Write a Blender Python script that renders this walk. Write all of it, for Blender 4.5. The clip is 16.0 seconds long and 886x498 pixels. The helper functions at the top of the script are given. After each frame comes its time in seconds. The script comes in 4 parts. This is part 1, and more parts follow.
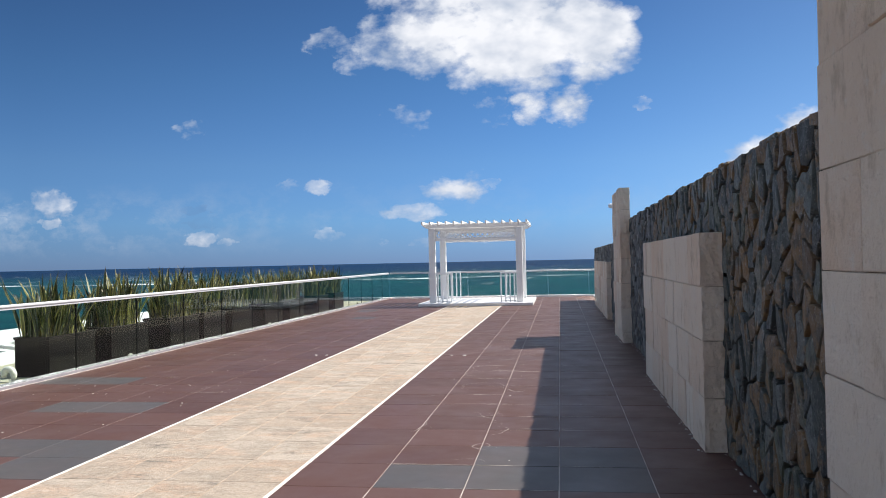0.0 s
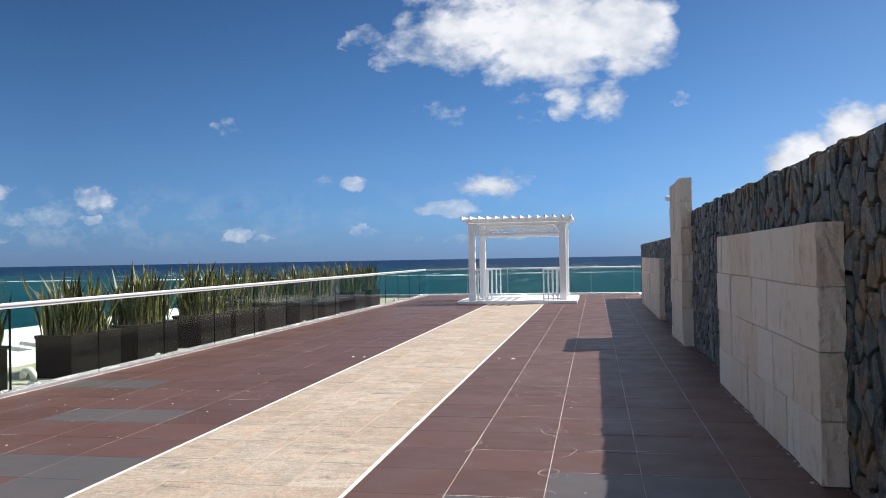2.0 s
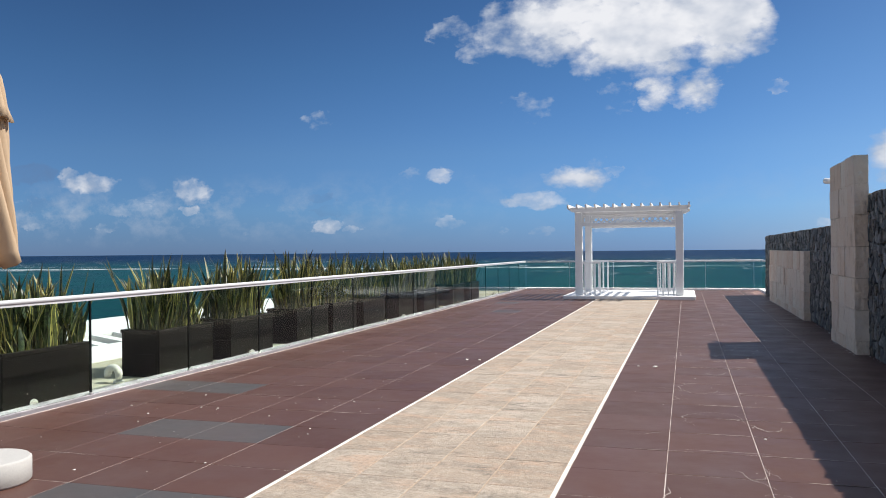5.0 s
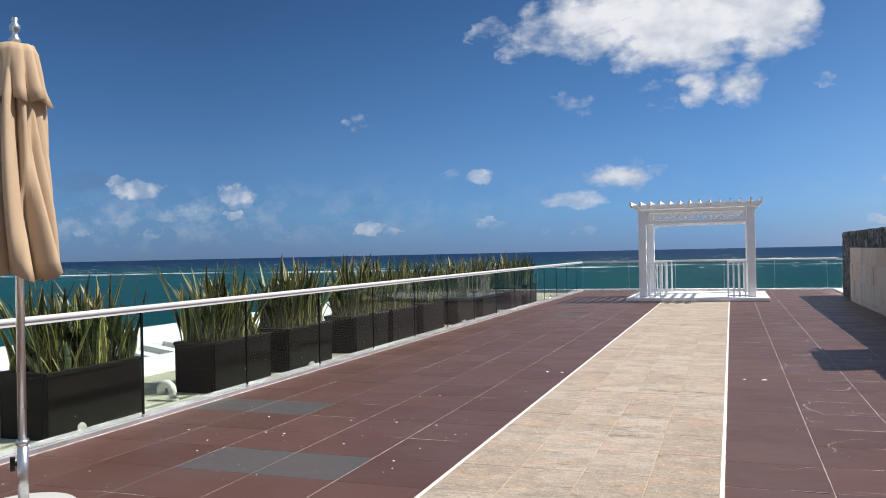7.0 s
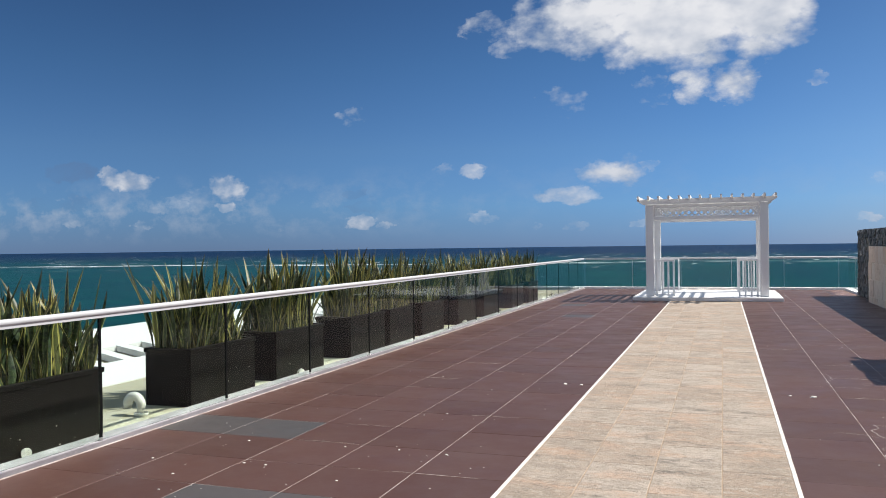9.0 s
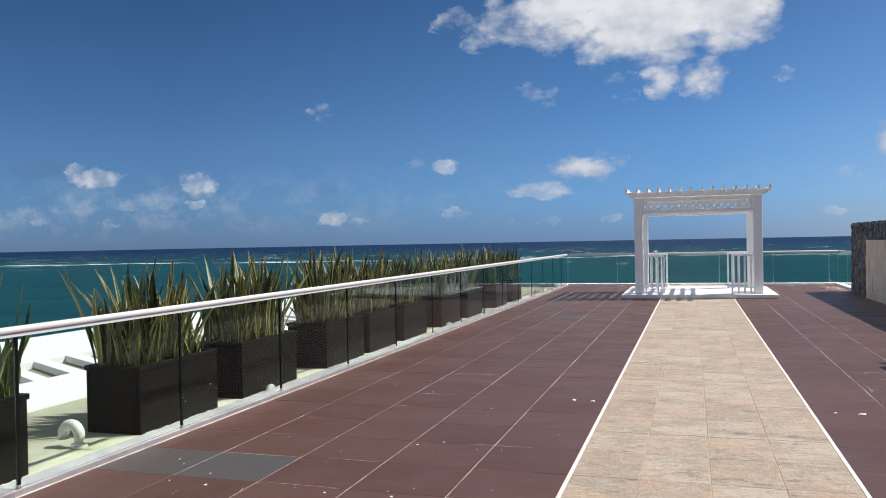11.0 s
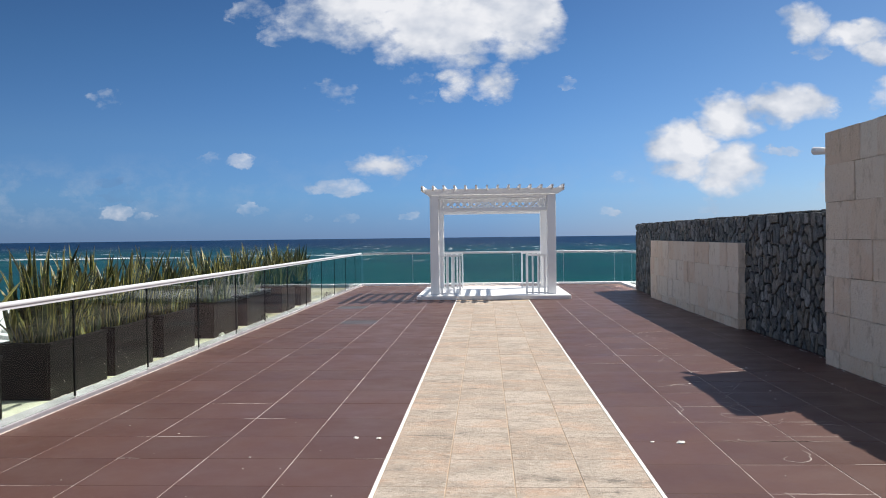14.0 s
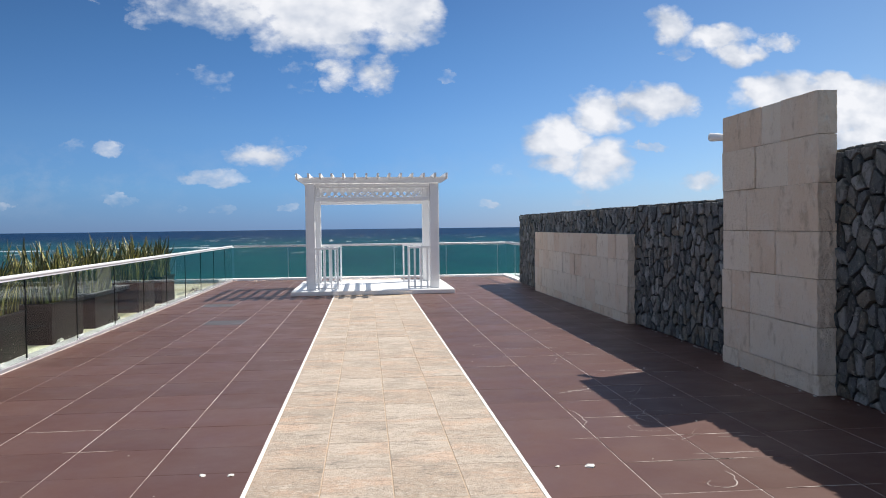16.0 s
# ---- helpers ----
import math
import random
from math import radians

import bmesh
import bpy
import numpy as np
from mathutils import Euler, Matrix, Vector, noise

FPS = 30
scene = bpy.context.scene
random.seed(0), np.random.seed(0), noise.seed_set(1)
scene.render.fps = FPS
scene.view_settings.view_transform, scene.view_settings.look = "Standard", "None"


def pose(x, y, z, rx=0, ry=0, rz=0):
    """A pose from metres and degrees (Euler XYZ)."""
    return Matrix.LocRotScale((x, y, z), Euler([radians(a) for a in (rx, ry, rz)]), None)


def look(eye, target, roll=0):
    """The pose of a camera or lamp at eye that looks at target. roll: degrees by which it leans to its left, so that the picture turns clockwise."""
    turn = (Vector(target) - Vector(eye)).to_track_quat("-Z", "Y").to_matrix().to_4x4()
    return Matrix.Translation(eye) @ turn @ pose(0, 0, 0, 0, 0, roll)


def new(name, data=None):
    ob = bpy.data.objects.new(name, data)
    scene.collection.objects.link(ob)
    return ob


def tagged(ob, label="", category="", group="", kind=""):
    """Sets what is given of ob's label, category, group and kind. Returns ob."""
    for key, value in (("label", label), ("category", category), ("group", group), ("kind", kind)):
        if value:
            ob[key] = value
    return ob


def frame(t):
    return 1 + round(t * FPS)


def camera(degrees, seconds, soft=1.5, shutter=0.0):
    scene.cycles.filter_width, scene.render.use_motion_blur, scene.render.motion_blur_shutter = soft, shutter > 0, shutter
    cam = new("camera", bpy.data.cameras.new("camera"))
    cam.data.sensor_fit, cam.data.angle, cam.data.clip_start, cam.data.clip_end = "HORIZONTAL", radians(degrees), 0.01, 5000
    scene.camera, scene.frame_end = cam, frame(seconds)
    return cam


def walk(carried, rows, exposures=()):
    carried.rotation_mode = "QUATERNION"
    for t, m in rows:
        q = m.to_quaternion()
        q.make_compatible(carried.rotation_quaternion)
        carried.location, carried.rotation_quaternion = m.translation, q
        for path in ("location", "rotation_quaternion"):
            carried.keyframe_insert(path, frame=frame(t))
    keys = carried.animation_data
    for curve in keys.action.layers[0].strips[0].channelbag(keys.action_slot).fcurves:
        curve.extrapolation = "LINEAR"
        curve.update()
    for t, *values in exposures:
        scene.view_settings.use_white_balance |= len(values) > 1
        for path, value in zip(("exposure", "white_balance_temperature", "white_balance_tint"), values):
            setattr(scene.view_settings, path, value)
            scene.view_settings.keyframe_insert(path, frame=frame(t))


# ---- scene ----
cam = camera(57.7, 16.0, soft=1.0)
PATH = [
    (0, (2.628, -6.223, 1.417), (2.341, -4.244, 1.446), -1.2),
    (0.5, (2.586, -6.052, 1.382), (2.279, -4.076, 1.41), -0.9),
    (1, (2.437, -5.806, 1.394), (2.109, -3.834, 1.421), -0.9),
    (1.5, (2.348, -5.612, 1.381), (2.0, -3.643, 1.405), -1.1),
    (2, (2.326, -5.369, 1.404), (1.955, -3.404, 1.426), -1.0),
    (2.5, (2.198, -5.199, 1.391), (1.799, -3.239, 1.412), -1.0),
    (3, (1.999, -5.033, 1.409), (1.569, -3.08, 1.428), -1.1),
    (3.5, (1.873, -4.823, 1.386), (1.398, -2.88, 1.399), -1.4),
    (4, (1.817, -4.55, 1.412), (1.297, -2.618, 1.422), -1.4),
    (4.2, (1.762, -4.456, 1.398), (1.23, -2.528, 1.404), -1.1),
    (6.3, (1.157, -3.565, 1.376), (0.512, -1.672, 1.389), -1.1),
    (6.5, (1.074, -3.52, 1.394), (0.42, -1.63, 1.404), -1.2),
    (7, (0.903, -3.349, 1.4), (0.228, -1.466, 1.409), -1.2),
    (7.5, (0.834, -3.048, 1.426), (0.154, -1.168, 1.432), -1.3),
    (8, (0.728, -2.825, 1.413), (0.053, -0.943, 1.414), -1.1),
    (10.5, (-0.011, -1.748, 1.451), (-0.627, 0.155, 1.438), -0.9),
    (11, (-0.08, -1.471, 1.445), (-0.673, 0.439, 1.428), -1.1),
    (11.5, (-0.085, -1.189, 1.46), (-0.645, 0.731, 1.439), -0.9),
    (12, (-0.195, -0.942, 1.441), (-0.707, 0.991, 1.417), -0.7),
    (12.5, (-0.305, -0.735, 1.472), (-0.758, 1.213, 1.446), -0.8),
    (13, (-0.275, -0.472, 1.477), (-0.655, 1.491, 1.446), -1.0),
    (13.5, (-0.187, -0.267, 1.49), (-0.483, 1.711, 1.461), -0.9),
    (14, (-0.162, -0.056, 1.471), (-0.266, 1.941, 1.439), -0.7),
    (14.5, (-0.214, 0.204, 1.484), (-0.124, 2.202, 1.446), -0.6),
    (15, (-0.2, 0.417, 1.456), (-0.045, 2.411, 1.414), -0.8),
    (15.5, (-0.082, 0.675, 1.484), (0.095, 2.666, 1.435), -0.9),
    (16, (-0.134, 0.921, 1.462), (0.057, 2.911, 1.406), -0.7),
]
walk(cam, [(t, look(e, a, r)) for t, e, a, r in PATH],
     exposures=((0, 0.58), (3.5, 0.46), (7, 0.36), (11, 0.27), (14.5, 0.44), (16, 0.50)))

# ---- light ----
SUN_AZ = radians(65.7)      # clockwise from +y
SUN_EL = radians(52.6)
world = bpy.data.worlds.new("sky")
scene.world = world
world.use_nodes = True
wt = world.node_tree
wt.nodes.clear()


def wn(kind, **props):
    n = wt.nodes.new(kind)
    for key, value in props.items():
        setattr(n, key, value)
    return n


def wmath(op, a, b=None, c=None, clamp=False):
    n = wn("ShaderNodeMath", operation=op, use_clamp=clamp)
    for i, v in enumerate((a, b, c)):
        if v is None:
            continue
        if isinstance(v, (int, float)):
            n.inputs[i].default_value = v
        else:
            wt.links.new(v, n.inputs[i])
    return n.outputs[0]


w_out = wn("ShaderNodeOutputWorld")
w_bg = wn("ShaderNodeBackground")
w_bg.inputs["Strength"].default_value = 0.05
w_sky = wn("ShaderNodeTexSky", sky_type="NISHITA", sun_disc=False, sun_elevation=SUN_EL, sun_rotation=SUN_AZ,
           altitude=0.0, air_density=1.0, dust_density=0.0, ozone_density=1.4)
w_co = wn("ShaderNodeTexCoord")
w_sep = wn("ShaderNodeSeparateXYZ")
wt.links.new(w_co.outputs["Generated"], w_sep.inputs[0])
dx, dy, dz = w_sep.outputs
depth = wmath("MAXIMUM", wmath("ABSOLUTE", dy), 0.08)
cu, cv = wmath("DIVIDE", dx, depth), wmath("DIVIDE", dz, depth)
w_comb = wn("ShaderNodeCombineXYZ")
wt.links.new(cu, w_comb.inputs[0])
wt.links.new(wmath("MULTIPLY", cv, 1.5), w_comb.inputs[1])
wt.links.new(dy, w_comb.inputs[2])


def wnoise(scale, detail, rough, off=0.0):
    n = wn("ShaderNodeTexNoise")
    n.inputs["Scale"].default_value = scale
    n.inputs["Detail"].default_value = detail
    n.inputs["Roughness"].default_value = rough
    m = wn("ShaderNodeVectorMath", operation="ADD")
    m.inputs[1].default_value = (off, off * 0.7, 0)
    wt.links.new(w_comb.outputs[0], m.inputs[0])
    wt.links.new(m.outputs[0], n.inputs["Vector"])
    return n.outputs["Fac"]


# clouds over the sea: centre and half size as slopes, and how dense
TOP_CLOUD = [
    (0.040, 0.272, 0.057, 0.056, 3), (-0.022, 0.269, 0.078, 0.059, 3), (-0.077, 0.265, 0.066, 0.052, 3), (-0.148, 0.283, 0.067, 0.044, 1.5), (-0.206, 0.283, 0.047, 0.037, 0.5),
    (-0.062, 0.344, 0.156, 0.062, 3), (-0.279, 0.283, 0.037, 0.017, 0.35), (-0.250, 0.253, 0.029, 0.014, 0.4), (-0.030, 0.190, 0.026, 0.021, 1.1), (0.013, 0.191, 0.030, 0.023, 1.2),
    (-0.006, 0.173, 0.014, 0.010, 0.7), (-0.078, 0.185, 0.018, 0.018, 0.3), (0.052, 0.179, 0.012, 0.008, 0.25),
]
LOW_CLOUDS = [
    (-0.129, 0.088, 0.043, 0.014, 1.1), (-0.101, 0.108, 0.023, 0.011, 0.35), (-0.080, 0.096, 0.011, 0.007, 0.5), (-0.177, 0.062, 0.039, 0.011, 0.5), (-0.306, 0.098, 0.021, 0.009, 0.85),
    (-0.346, 0.101, 0.015, 0.008, 0.4), (-0.268, 0.100, 0.010, 0.009, 0.4), (-0.466, 0.035, 0.022, 0.010, 0.6), (-0.428, 0.030, 0.012, 0.005, 0.5), (-0.295, 0.035, 0.015, 0.009, 0.35),
    (-0.679, 0.089, 0.033, 0.017, 1), (-0.719, 0.081, 0.034, 0.011, 0.45),
]
SCRAPS = [
    (-0.189, 0.179, 0.033, 0.017, 0.3), (-0.480, 0.178, 0.024, 0.011, 0.28), (0.103, 0.186, 0.013, 0.007, 0.35), (-0.214, 0.022, 0.009, 0.003, 0.45), (-0.174, 0.023, 0.014, 0.006, 0.35),
    (-0.093, 0.026, 0.010, 0.005, 0.5), (0.157, 0.027, 0.014, 0.005, 0.6), (0.266, 0.035, 0.011, 0.009, 0.4),
]
WEST_CLOUDS = [
    (-0.853, 0.106, 0.050, 0.016, 0.9), (-0.892, 0.120, 0.017, 0.010, 0.6), (-0.955, 0.067, 0.061, 0.016, 0.3), (-0.789, 0.066, 0.039, 0.012, 0.4), (-0.956, 0.049, 0.029, 0.009, 0.4),
    (-0.795, 0.039, 0.041, 0.008, 0.3), (-0.680, 0.061, 0.014, 0.007, 0.6), (-0.703, 0.042, 0.031, 0.007, 0.35), (-0.582, 0.032, 0.018, 0.006, 0.3), (-0.217, 0.023, 0.012, 0.004, 0.4),
]
DIM_CLOUDS = [
    (-0.965, 0.124, 0.053, 0.015, 0.5), (-0.475, 0.073, 0.019, 0.005, 0.45), (-0.442, 0.056, 0.041, 0.008, 0.4), (-0.369, 0.052, 0.017, 0.006, 0.35), (-0.989, 0.075, 0.067, 0.013, 0.35),
    (-0.694, 0.077, 0.067, 0.012, 0.35),
]
EAST_CLOUD = [
    (0.367, 0.156, 0.056, 0.023, 2), (0.297, 0.142, 0.038, 0.029, 2), (0.242, 0.110, 0.044, 0.032, 2), (0.296, 0.077, 0.046, 0.031, 1.7), (0.252, 0.081, 0.045, 0.019, 1.2),
    (0.173, 0.071, 0.012, 0.012, 0.6), (0.404, 0.149, 0.022, 0.013, 1), (0.364, 0.099, 0.021, 0.006, 0.5),
]
HIGH_CLOUDS = [
    (0.393, 0.253, 0.030, 0.027, 1.6), (0.453, 0.236, 0.047, 0.020, 1.8), (0.480, 0.218, 0.038, 0.013, 1.5), (0.531, 0.233, 0.029, 0.011, 1), (0.401, 0.219, 0.019, 0.011, 0.5),
    (0.614, 0.263, 0.009, 0.005, 0.3), (0.430, 0.053, 0.030, 0.012, 0.9), (0.267, 0.035, 0.015, 0.009, 0.35), (0.286, 0.030, 0.009, 0.006, 0.4),
]
WALL_CLOUD = [
    (0.552, 0.162, 0.071, 0.031, 3), (0.653, 0.142, 0.103, 0.048, 3), (0.512, 0.171, 0.028, 0.020, 1.6), (0.614, 0.179, 0.047, 0.016, 2), (0.683, 0.124, 0.095, 0.052, 3),
]

# billowing edges: the slopes are stirred before the clouds are laid out
wide_u = wmath("MULTIPLY_ADD", wmath("SUBTRACT", wnoise(18.0, 3.0, 0.55, 3.1), 0.5), 0.060, cu)
wide_v = wmath("MULTIPLY_ADD", wmath("SUBTRACT", wnoise(18.0, 3.0, 0.55, 7.7), 0.5), 0.040, cv)


ru = wmath("MULTIPLY_ADD", wmath("SUBTRACT", wnoise(52.0, 4.0, 0.6, 5.3), 0.5), 0.042, cu)
rv = wmath("MULTIPLY_ADD", wmath("SUBTRACT", wnoise(52.0, 4.0, 0.6, 9.1), 0.5), 0.020, cv)


def cloud_field(clouds, best=None):
    for u0, v0, a, b, d in clouds:
        su, sv = (wide_u, wide_v) if d >= 1.5 else (ru, rv)
        k0 = min(max(d, 1.1), 1.9)
        x = wmath("MULTIPLY_ADD", su, 0.9 / a, -0.9 * u0 / a)
        y = wmath("MULTIPLY_ADD", sv, 0.9 / b, -0.9 * v0 / b)
        blob = wmath("MULTIPLY_ADD", wmath("MULTIPLY_ADD", x, x, wmath("MULTIPLY", y, y)), -k0, k0)
        blob = wmath("MINIMUM", blob, d if d > 1 else (d * 0.75 if d > 0.45 else d * 0.9 - 0.28))
        best = blob if best is None else wmath("MAXIMUM", best, blob)
    return best


total = None
for clouds in (TOP_CLOUD, LOW_CLOUDS, SCRAPS, WEST_CLOUDS, EAST_CLOUD, HIGH_CLOUDS, WALL_CLOUD):
    total = cloud_field(clouds, total)
total = wmath("MAXIMUM", total, -1.0)
puff = wnoise(24.0, 8.0, 0.58)
wisp = wnoise(11.0, 7.0, 0.6, 4.3)
calm = wmath("MULTIPLY_ADD", wmath("MULTIPLY", wmath("SUBTRACT", cv, 0.10), 10.0, clamp=True), 0.8, 2.5)
dens = wmath("ADD", total, wmath("MULTIPLY", wmath("SUBTRACT", puff, 0.5), calm))
cover = wmath("MULTIPLY", dens, 0.85, clamp=True)
cover = wmath("SMOOTH_MIN", cover, 0.97, 0.1)
dim = wmath("ADD", cloud_field(DIM_CLOUDS), wmath("MULTIPLY", wmath("SUBTRACT", wisp, 0.5), 1.6))
dim = wmath("MULTIPLY", dim, 1.1, clamp=True)
# thin broken haze low over the horizon
low = wmath("SUBTRACT", 1.0, wmath("MULTIPLY", wmath("ABSOLUTE", wmath("SUBTRACT", cv, 0.058)), 18.0), clamp=True)
west = wmath("MULTIPLY_ADD", wmath("MULTIPLY", wmath("SUBTRACT", -0.25, cu), 2.2, clamp=True), 0.75, 0.25)
bank = wnoise(17.0, 8.0, 0.62, 12.3)
thin = wmath("MULTIPLY", wmath("MULTIPLY", wmath("SUBTRACT", bank, 0.47), 4.5, clamp=True), wmath("MULTIPLY", low, wmath("MULTIPLY", west, 0.62)))
# scattered cumulus over the unseen rest of the sky, added to brighten the shade
wide = wn("ShaderNodeTexNoise")
wide.inputs["Scale"].default_value, wide.inputs["Detail"].default_value = 3.1, 8.0
wt.links.new(w_co.outputs["Generated"], wide.inputs["Vector"])
outside = wmath("MAXIMUM", wmath("SUBTRACT", wmath("ABSOLUTE", cu), 1.35), wmath("MAXIMUM", wmath("SUBTRACT", cv, 0.42), wmath("MULTIPLY", dy, -3.0)))
outside = wmath("MULTIPLY", outside, 5.0, clamp=True)
rest = wmath("MULTIPLY", wmath("MULTIPLY", wmath("SUBTRACT", wide.outputs["Fac"], 0.43), 7.0, clamp=True), outside)
mask = wmath("MAXIMUM", wmath("MAXIMUM", cover, rest), thin)
mask = wmath("MULTIPLY", mask, wmath("MULTIPLY", wmath("ADD", dz, 0.0), 60.0, clamp=True))
# lit tops and greyer undersides
relief = wmath("SUBTRACT", wnoise(11.0, 4.0, 0.5, 1.7), wnoise(11.0, 4.0, 0.5, 1.716))
lit = wmath("MULTIPLY_ADD", relief, 3.0, wmath("MULTIPLY_ADD", wmath("MINIMUM", dens, 1.7), 0.38, 0.12))
w_ramp = wn("ShaderNodeMix", data_type="RGBA")
wt.links.new(wmath("ADD", lit, 0.0, clamp=True), w_ramp.inputs[0])
w_ramp.inputs["A"].default_value = (6.4, 7.4, 9.2, 1)
w_ramp.inputs["B"].default_value = (13.2, 13.3, 13.8, 1)
w_dim = wn("ShaderNodeMix", data_type="RGBA")
wt.links.new(wmath("MULTIPLY", dim, 0.75), w_dim.inputs[0])
w_dim.inputs["B"].default_value = (1.9, 3.0, 5.4, 1)
w_mix = wn("ShaderNodeMix", data_type="RGBA")
wt.links.new(mask, w_mix.inputs[0])
w_gam = wn("ShaderNodeMix", data_type="RGBA", blend_type="MULTIPLY")
w_gam.inputs[0].default_value = 1.0
wt.links.new(w_sky.outputs[0], w_gam.inputs["A"])
w_el = wn("ShaderNodeValToRGB")
wt.links.new(wmath("MULTIPLY", dz, 1.6, clamp=True), w_el.inputs[0])
TINT = ((0.0, (0.29, 0.54, 1.40)), (0.08, (0.42, 0.77, 1.51)), (0.19, (0.50, 0.83, 1.37)), (0.35, (0.45, 0.78, 1.20)), (0.5, (0.40, 0.68, 1.04)), (1.0, (0.7, 0.9, 1.02)))
while len(w_el.color_ramp.elements) < len(TINT):
    w_el.color_ramp.elements.new(0.5)
for e, (p, col) in zip(w_el.color_ramp.elements, TINT):
    e.position, e.color = p, (*[v / 1.7 for v in col], 1)
w_bright = wn("ShaderNodeMix", data_type="RGBA", blend_type="MULTIPLY")
w_bright.inputs[0].default_value = 1.0
# a little brighter towards the sun's side
w_side = wn("ShaderNodeCombineColor")
side = wmath("MAXIMUM", wmath("MINIMUM", wmath("ADD", wmath("MULTIPLY", cu, 0.7), 1.85), 2.4), 1.35)
for i in range(3):
    wt.links.new(side, w_side.inputs[i])
wt.links.new(w_side.outputs[0], w_bright.inputs["B"])
wt.links.new(w_el.outputs[0], w_bright.inputs["A"])
w_pale = wn("ShaderNodeMix", data_type="RGBA")
wt.links.new(wmath("MULTIPLY", cu, 0.9, clamp=True), w_pale.inputs[0])
wt.links.new(w_bright.outputs["Result"], w_pale.inputs["A"])
w_pale.inputs["B"].default_value = (1.15, 1.18, 1.24, 1)
wt.links.new(w_pale.outputs["Result"], w_gam.inputs["B"])
wt.links.new(w_gam.outputs["Result"], w_dim.inputs["A"])
wt.links.new(w_dim.outputs["Result"], w_mix.inputs["A"])
wt.links.new(w_ramp.outputs["Result"], w_mix.inputs["B"])
wt.links.new(w_mix.outputs["Result"], w_bg.inputs["Color"])
wt.links.new(w_bg.outputs[0], w_out.inputs["Surface"])

sun_data = bpy.data.lights.new("sun", "SUN")
sun_data.energy, sun_data.angle, sun_data.color = 4.5, radians(0.53), (1.0, 0.95, 0.87)
sun = new("sun", sun_data)
sun.matrix_world = look((math.sin(SUN_AZ) * math.cos(SUN_EL) * 60, math.cos(SUN_AZ) * math.cos(SUN_EL) * 60, math.sin(SUN_EL) * 60), (0, 0, 0))

# ---- materials ----


class Mat:
    """A principled material with short ways to add noise, mixes and bump."""

    def __init__(self, name, rough=0.6, metal=0.0, color=(0.5, 0.5, 0.5), spec=0.5):
        self.m = bpy.data.materials.new(name)
        self.m.use_nodes = True
        self.t = self.m.node_tree
        self.p = self.t.nodes["Principled BSDF"]
        self.p.inputs["Roughness"].default_value = rough
        self.p.inputs["Metallic"].default_value = metal
        self.p.inputs["Base Color"].default_value = (*color, 1)
        self.p.inputs["Specular IOR Level"].default_value = spec
        self.co = self.node("ShaderNodeTexCoord").outputs["Object"]

    def node(self, kind, **props):
        n = self.t.nodes.new(kind)
        for key, value in props.items():
            setattr(n, key, value)
        return n

    def put(self, sock, v):
        if isinstance(v, (int, float)):
            sock.default_value = v
        elif isinstance(v, tuple):
            sock.default_value = (*v, 1) if len(v) == 3 else v
        else:
            self.t.links.new(v, sock)

    def world(self):
        self.co = self.node("ShaderNodeNewGeometry").outputs["Position"]
        return self

    def stretch(self, x, y, z):
        n = self.node("ShaderNodeVectorMath", operation="MULTIPLY")
        n.inputs[1].default_value = (x, y, z)
        self.t.links.new(self.co, n.inputs[0])
        return n.outputs[0]

    def shifted(self, amount=40.0):
        r = self.rand()
        n = self.node("ShaderNodeVectorMath", operation="SCALE")
        n.inputs[0].default_value = (amount, amount * 0.6, amount * 0.3)
        self.t.links.new(r, n.inputs["Scale"])
        a = self.node("ShaderNodeVectorMath", operation="ADD")
        self.t.links.new(self.co, a.inputs[0])
        self.t.links.new(n.outputs[0], a.inputs[1])
        self.co = a.outputs[0]
        return self

    def rand(self):
        return self.node("ShaderNodeObjectInfo").outputs["Random"]

    def island(self):
        return self.node("ShaderNodeNewGeometry").outputs["Random Per Island"]

    def noise(self, scale, detail=5.0, rough=0.6, vec=None):
        n = self.node("ShaderNodeTexNoise")
        n.inputs["Scale"].default_value = scale
        n.inputs["Detail"].default_value = detail
        n.inputs["Roughness"].default_value = rough
        self.t.links.new(vec or self.co, n.inputs["Vector"])
        return n.outputs["Fac"]

    def span(self, v, lo, hi, a=0.0, b=1.0):
        n = self.node("ShaderNodeMapRange")
        self.put(n.inputs[0], v)
        for i, x in enumerate((lo, hi, a, b)):
            n.inputs[i + 1].default_value = x
        return n.outputs[0]

    def math(self, op, a, b):
        n = self.node("ShaderNodeMath", operation=op)
        self.put(n.inputs[0], a)
        self.put(n.inputs[1], b)
        return n.outputs[0]

    def mix(self, f, a, b, blend="MIX"):
        n = self.node("ShaderNodeMix", data_type="RGBA", blend_type=blend)
        self.put(n.inputs[0], f)
        self.put(n.inputs["A"], a)
        self.put(n.inputs["B"], b)
        return n.outputs["Result"]

    def color(self, c):
        self.put(self.p.inputs["Base Color"], c)
        return self

    def rough(self, c):
        self.put(self.p.inputs["Roughness"], c)
        return self

    def bump(self, h, dist=0.004, strength=0.6):
        n = self.node("ShaderNodeBump")
        n.inputs["Distance"].default_value = dist
        n.inputs["Strength"].default_value = strength
        self.put(n.inputs["Height"], h)
        self.t.links.new(n.outputs[0], self.p.inputs["Normal"])
        return self


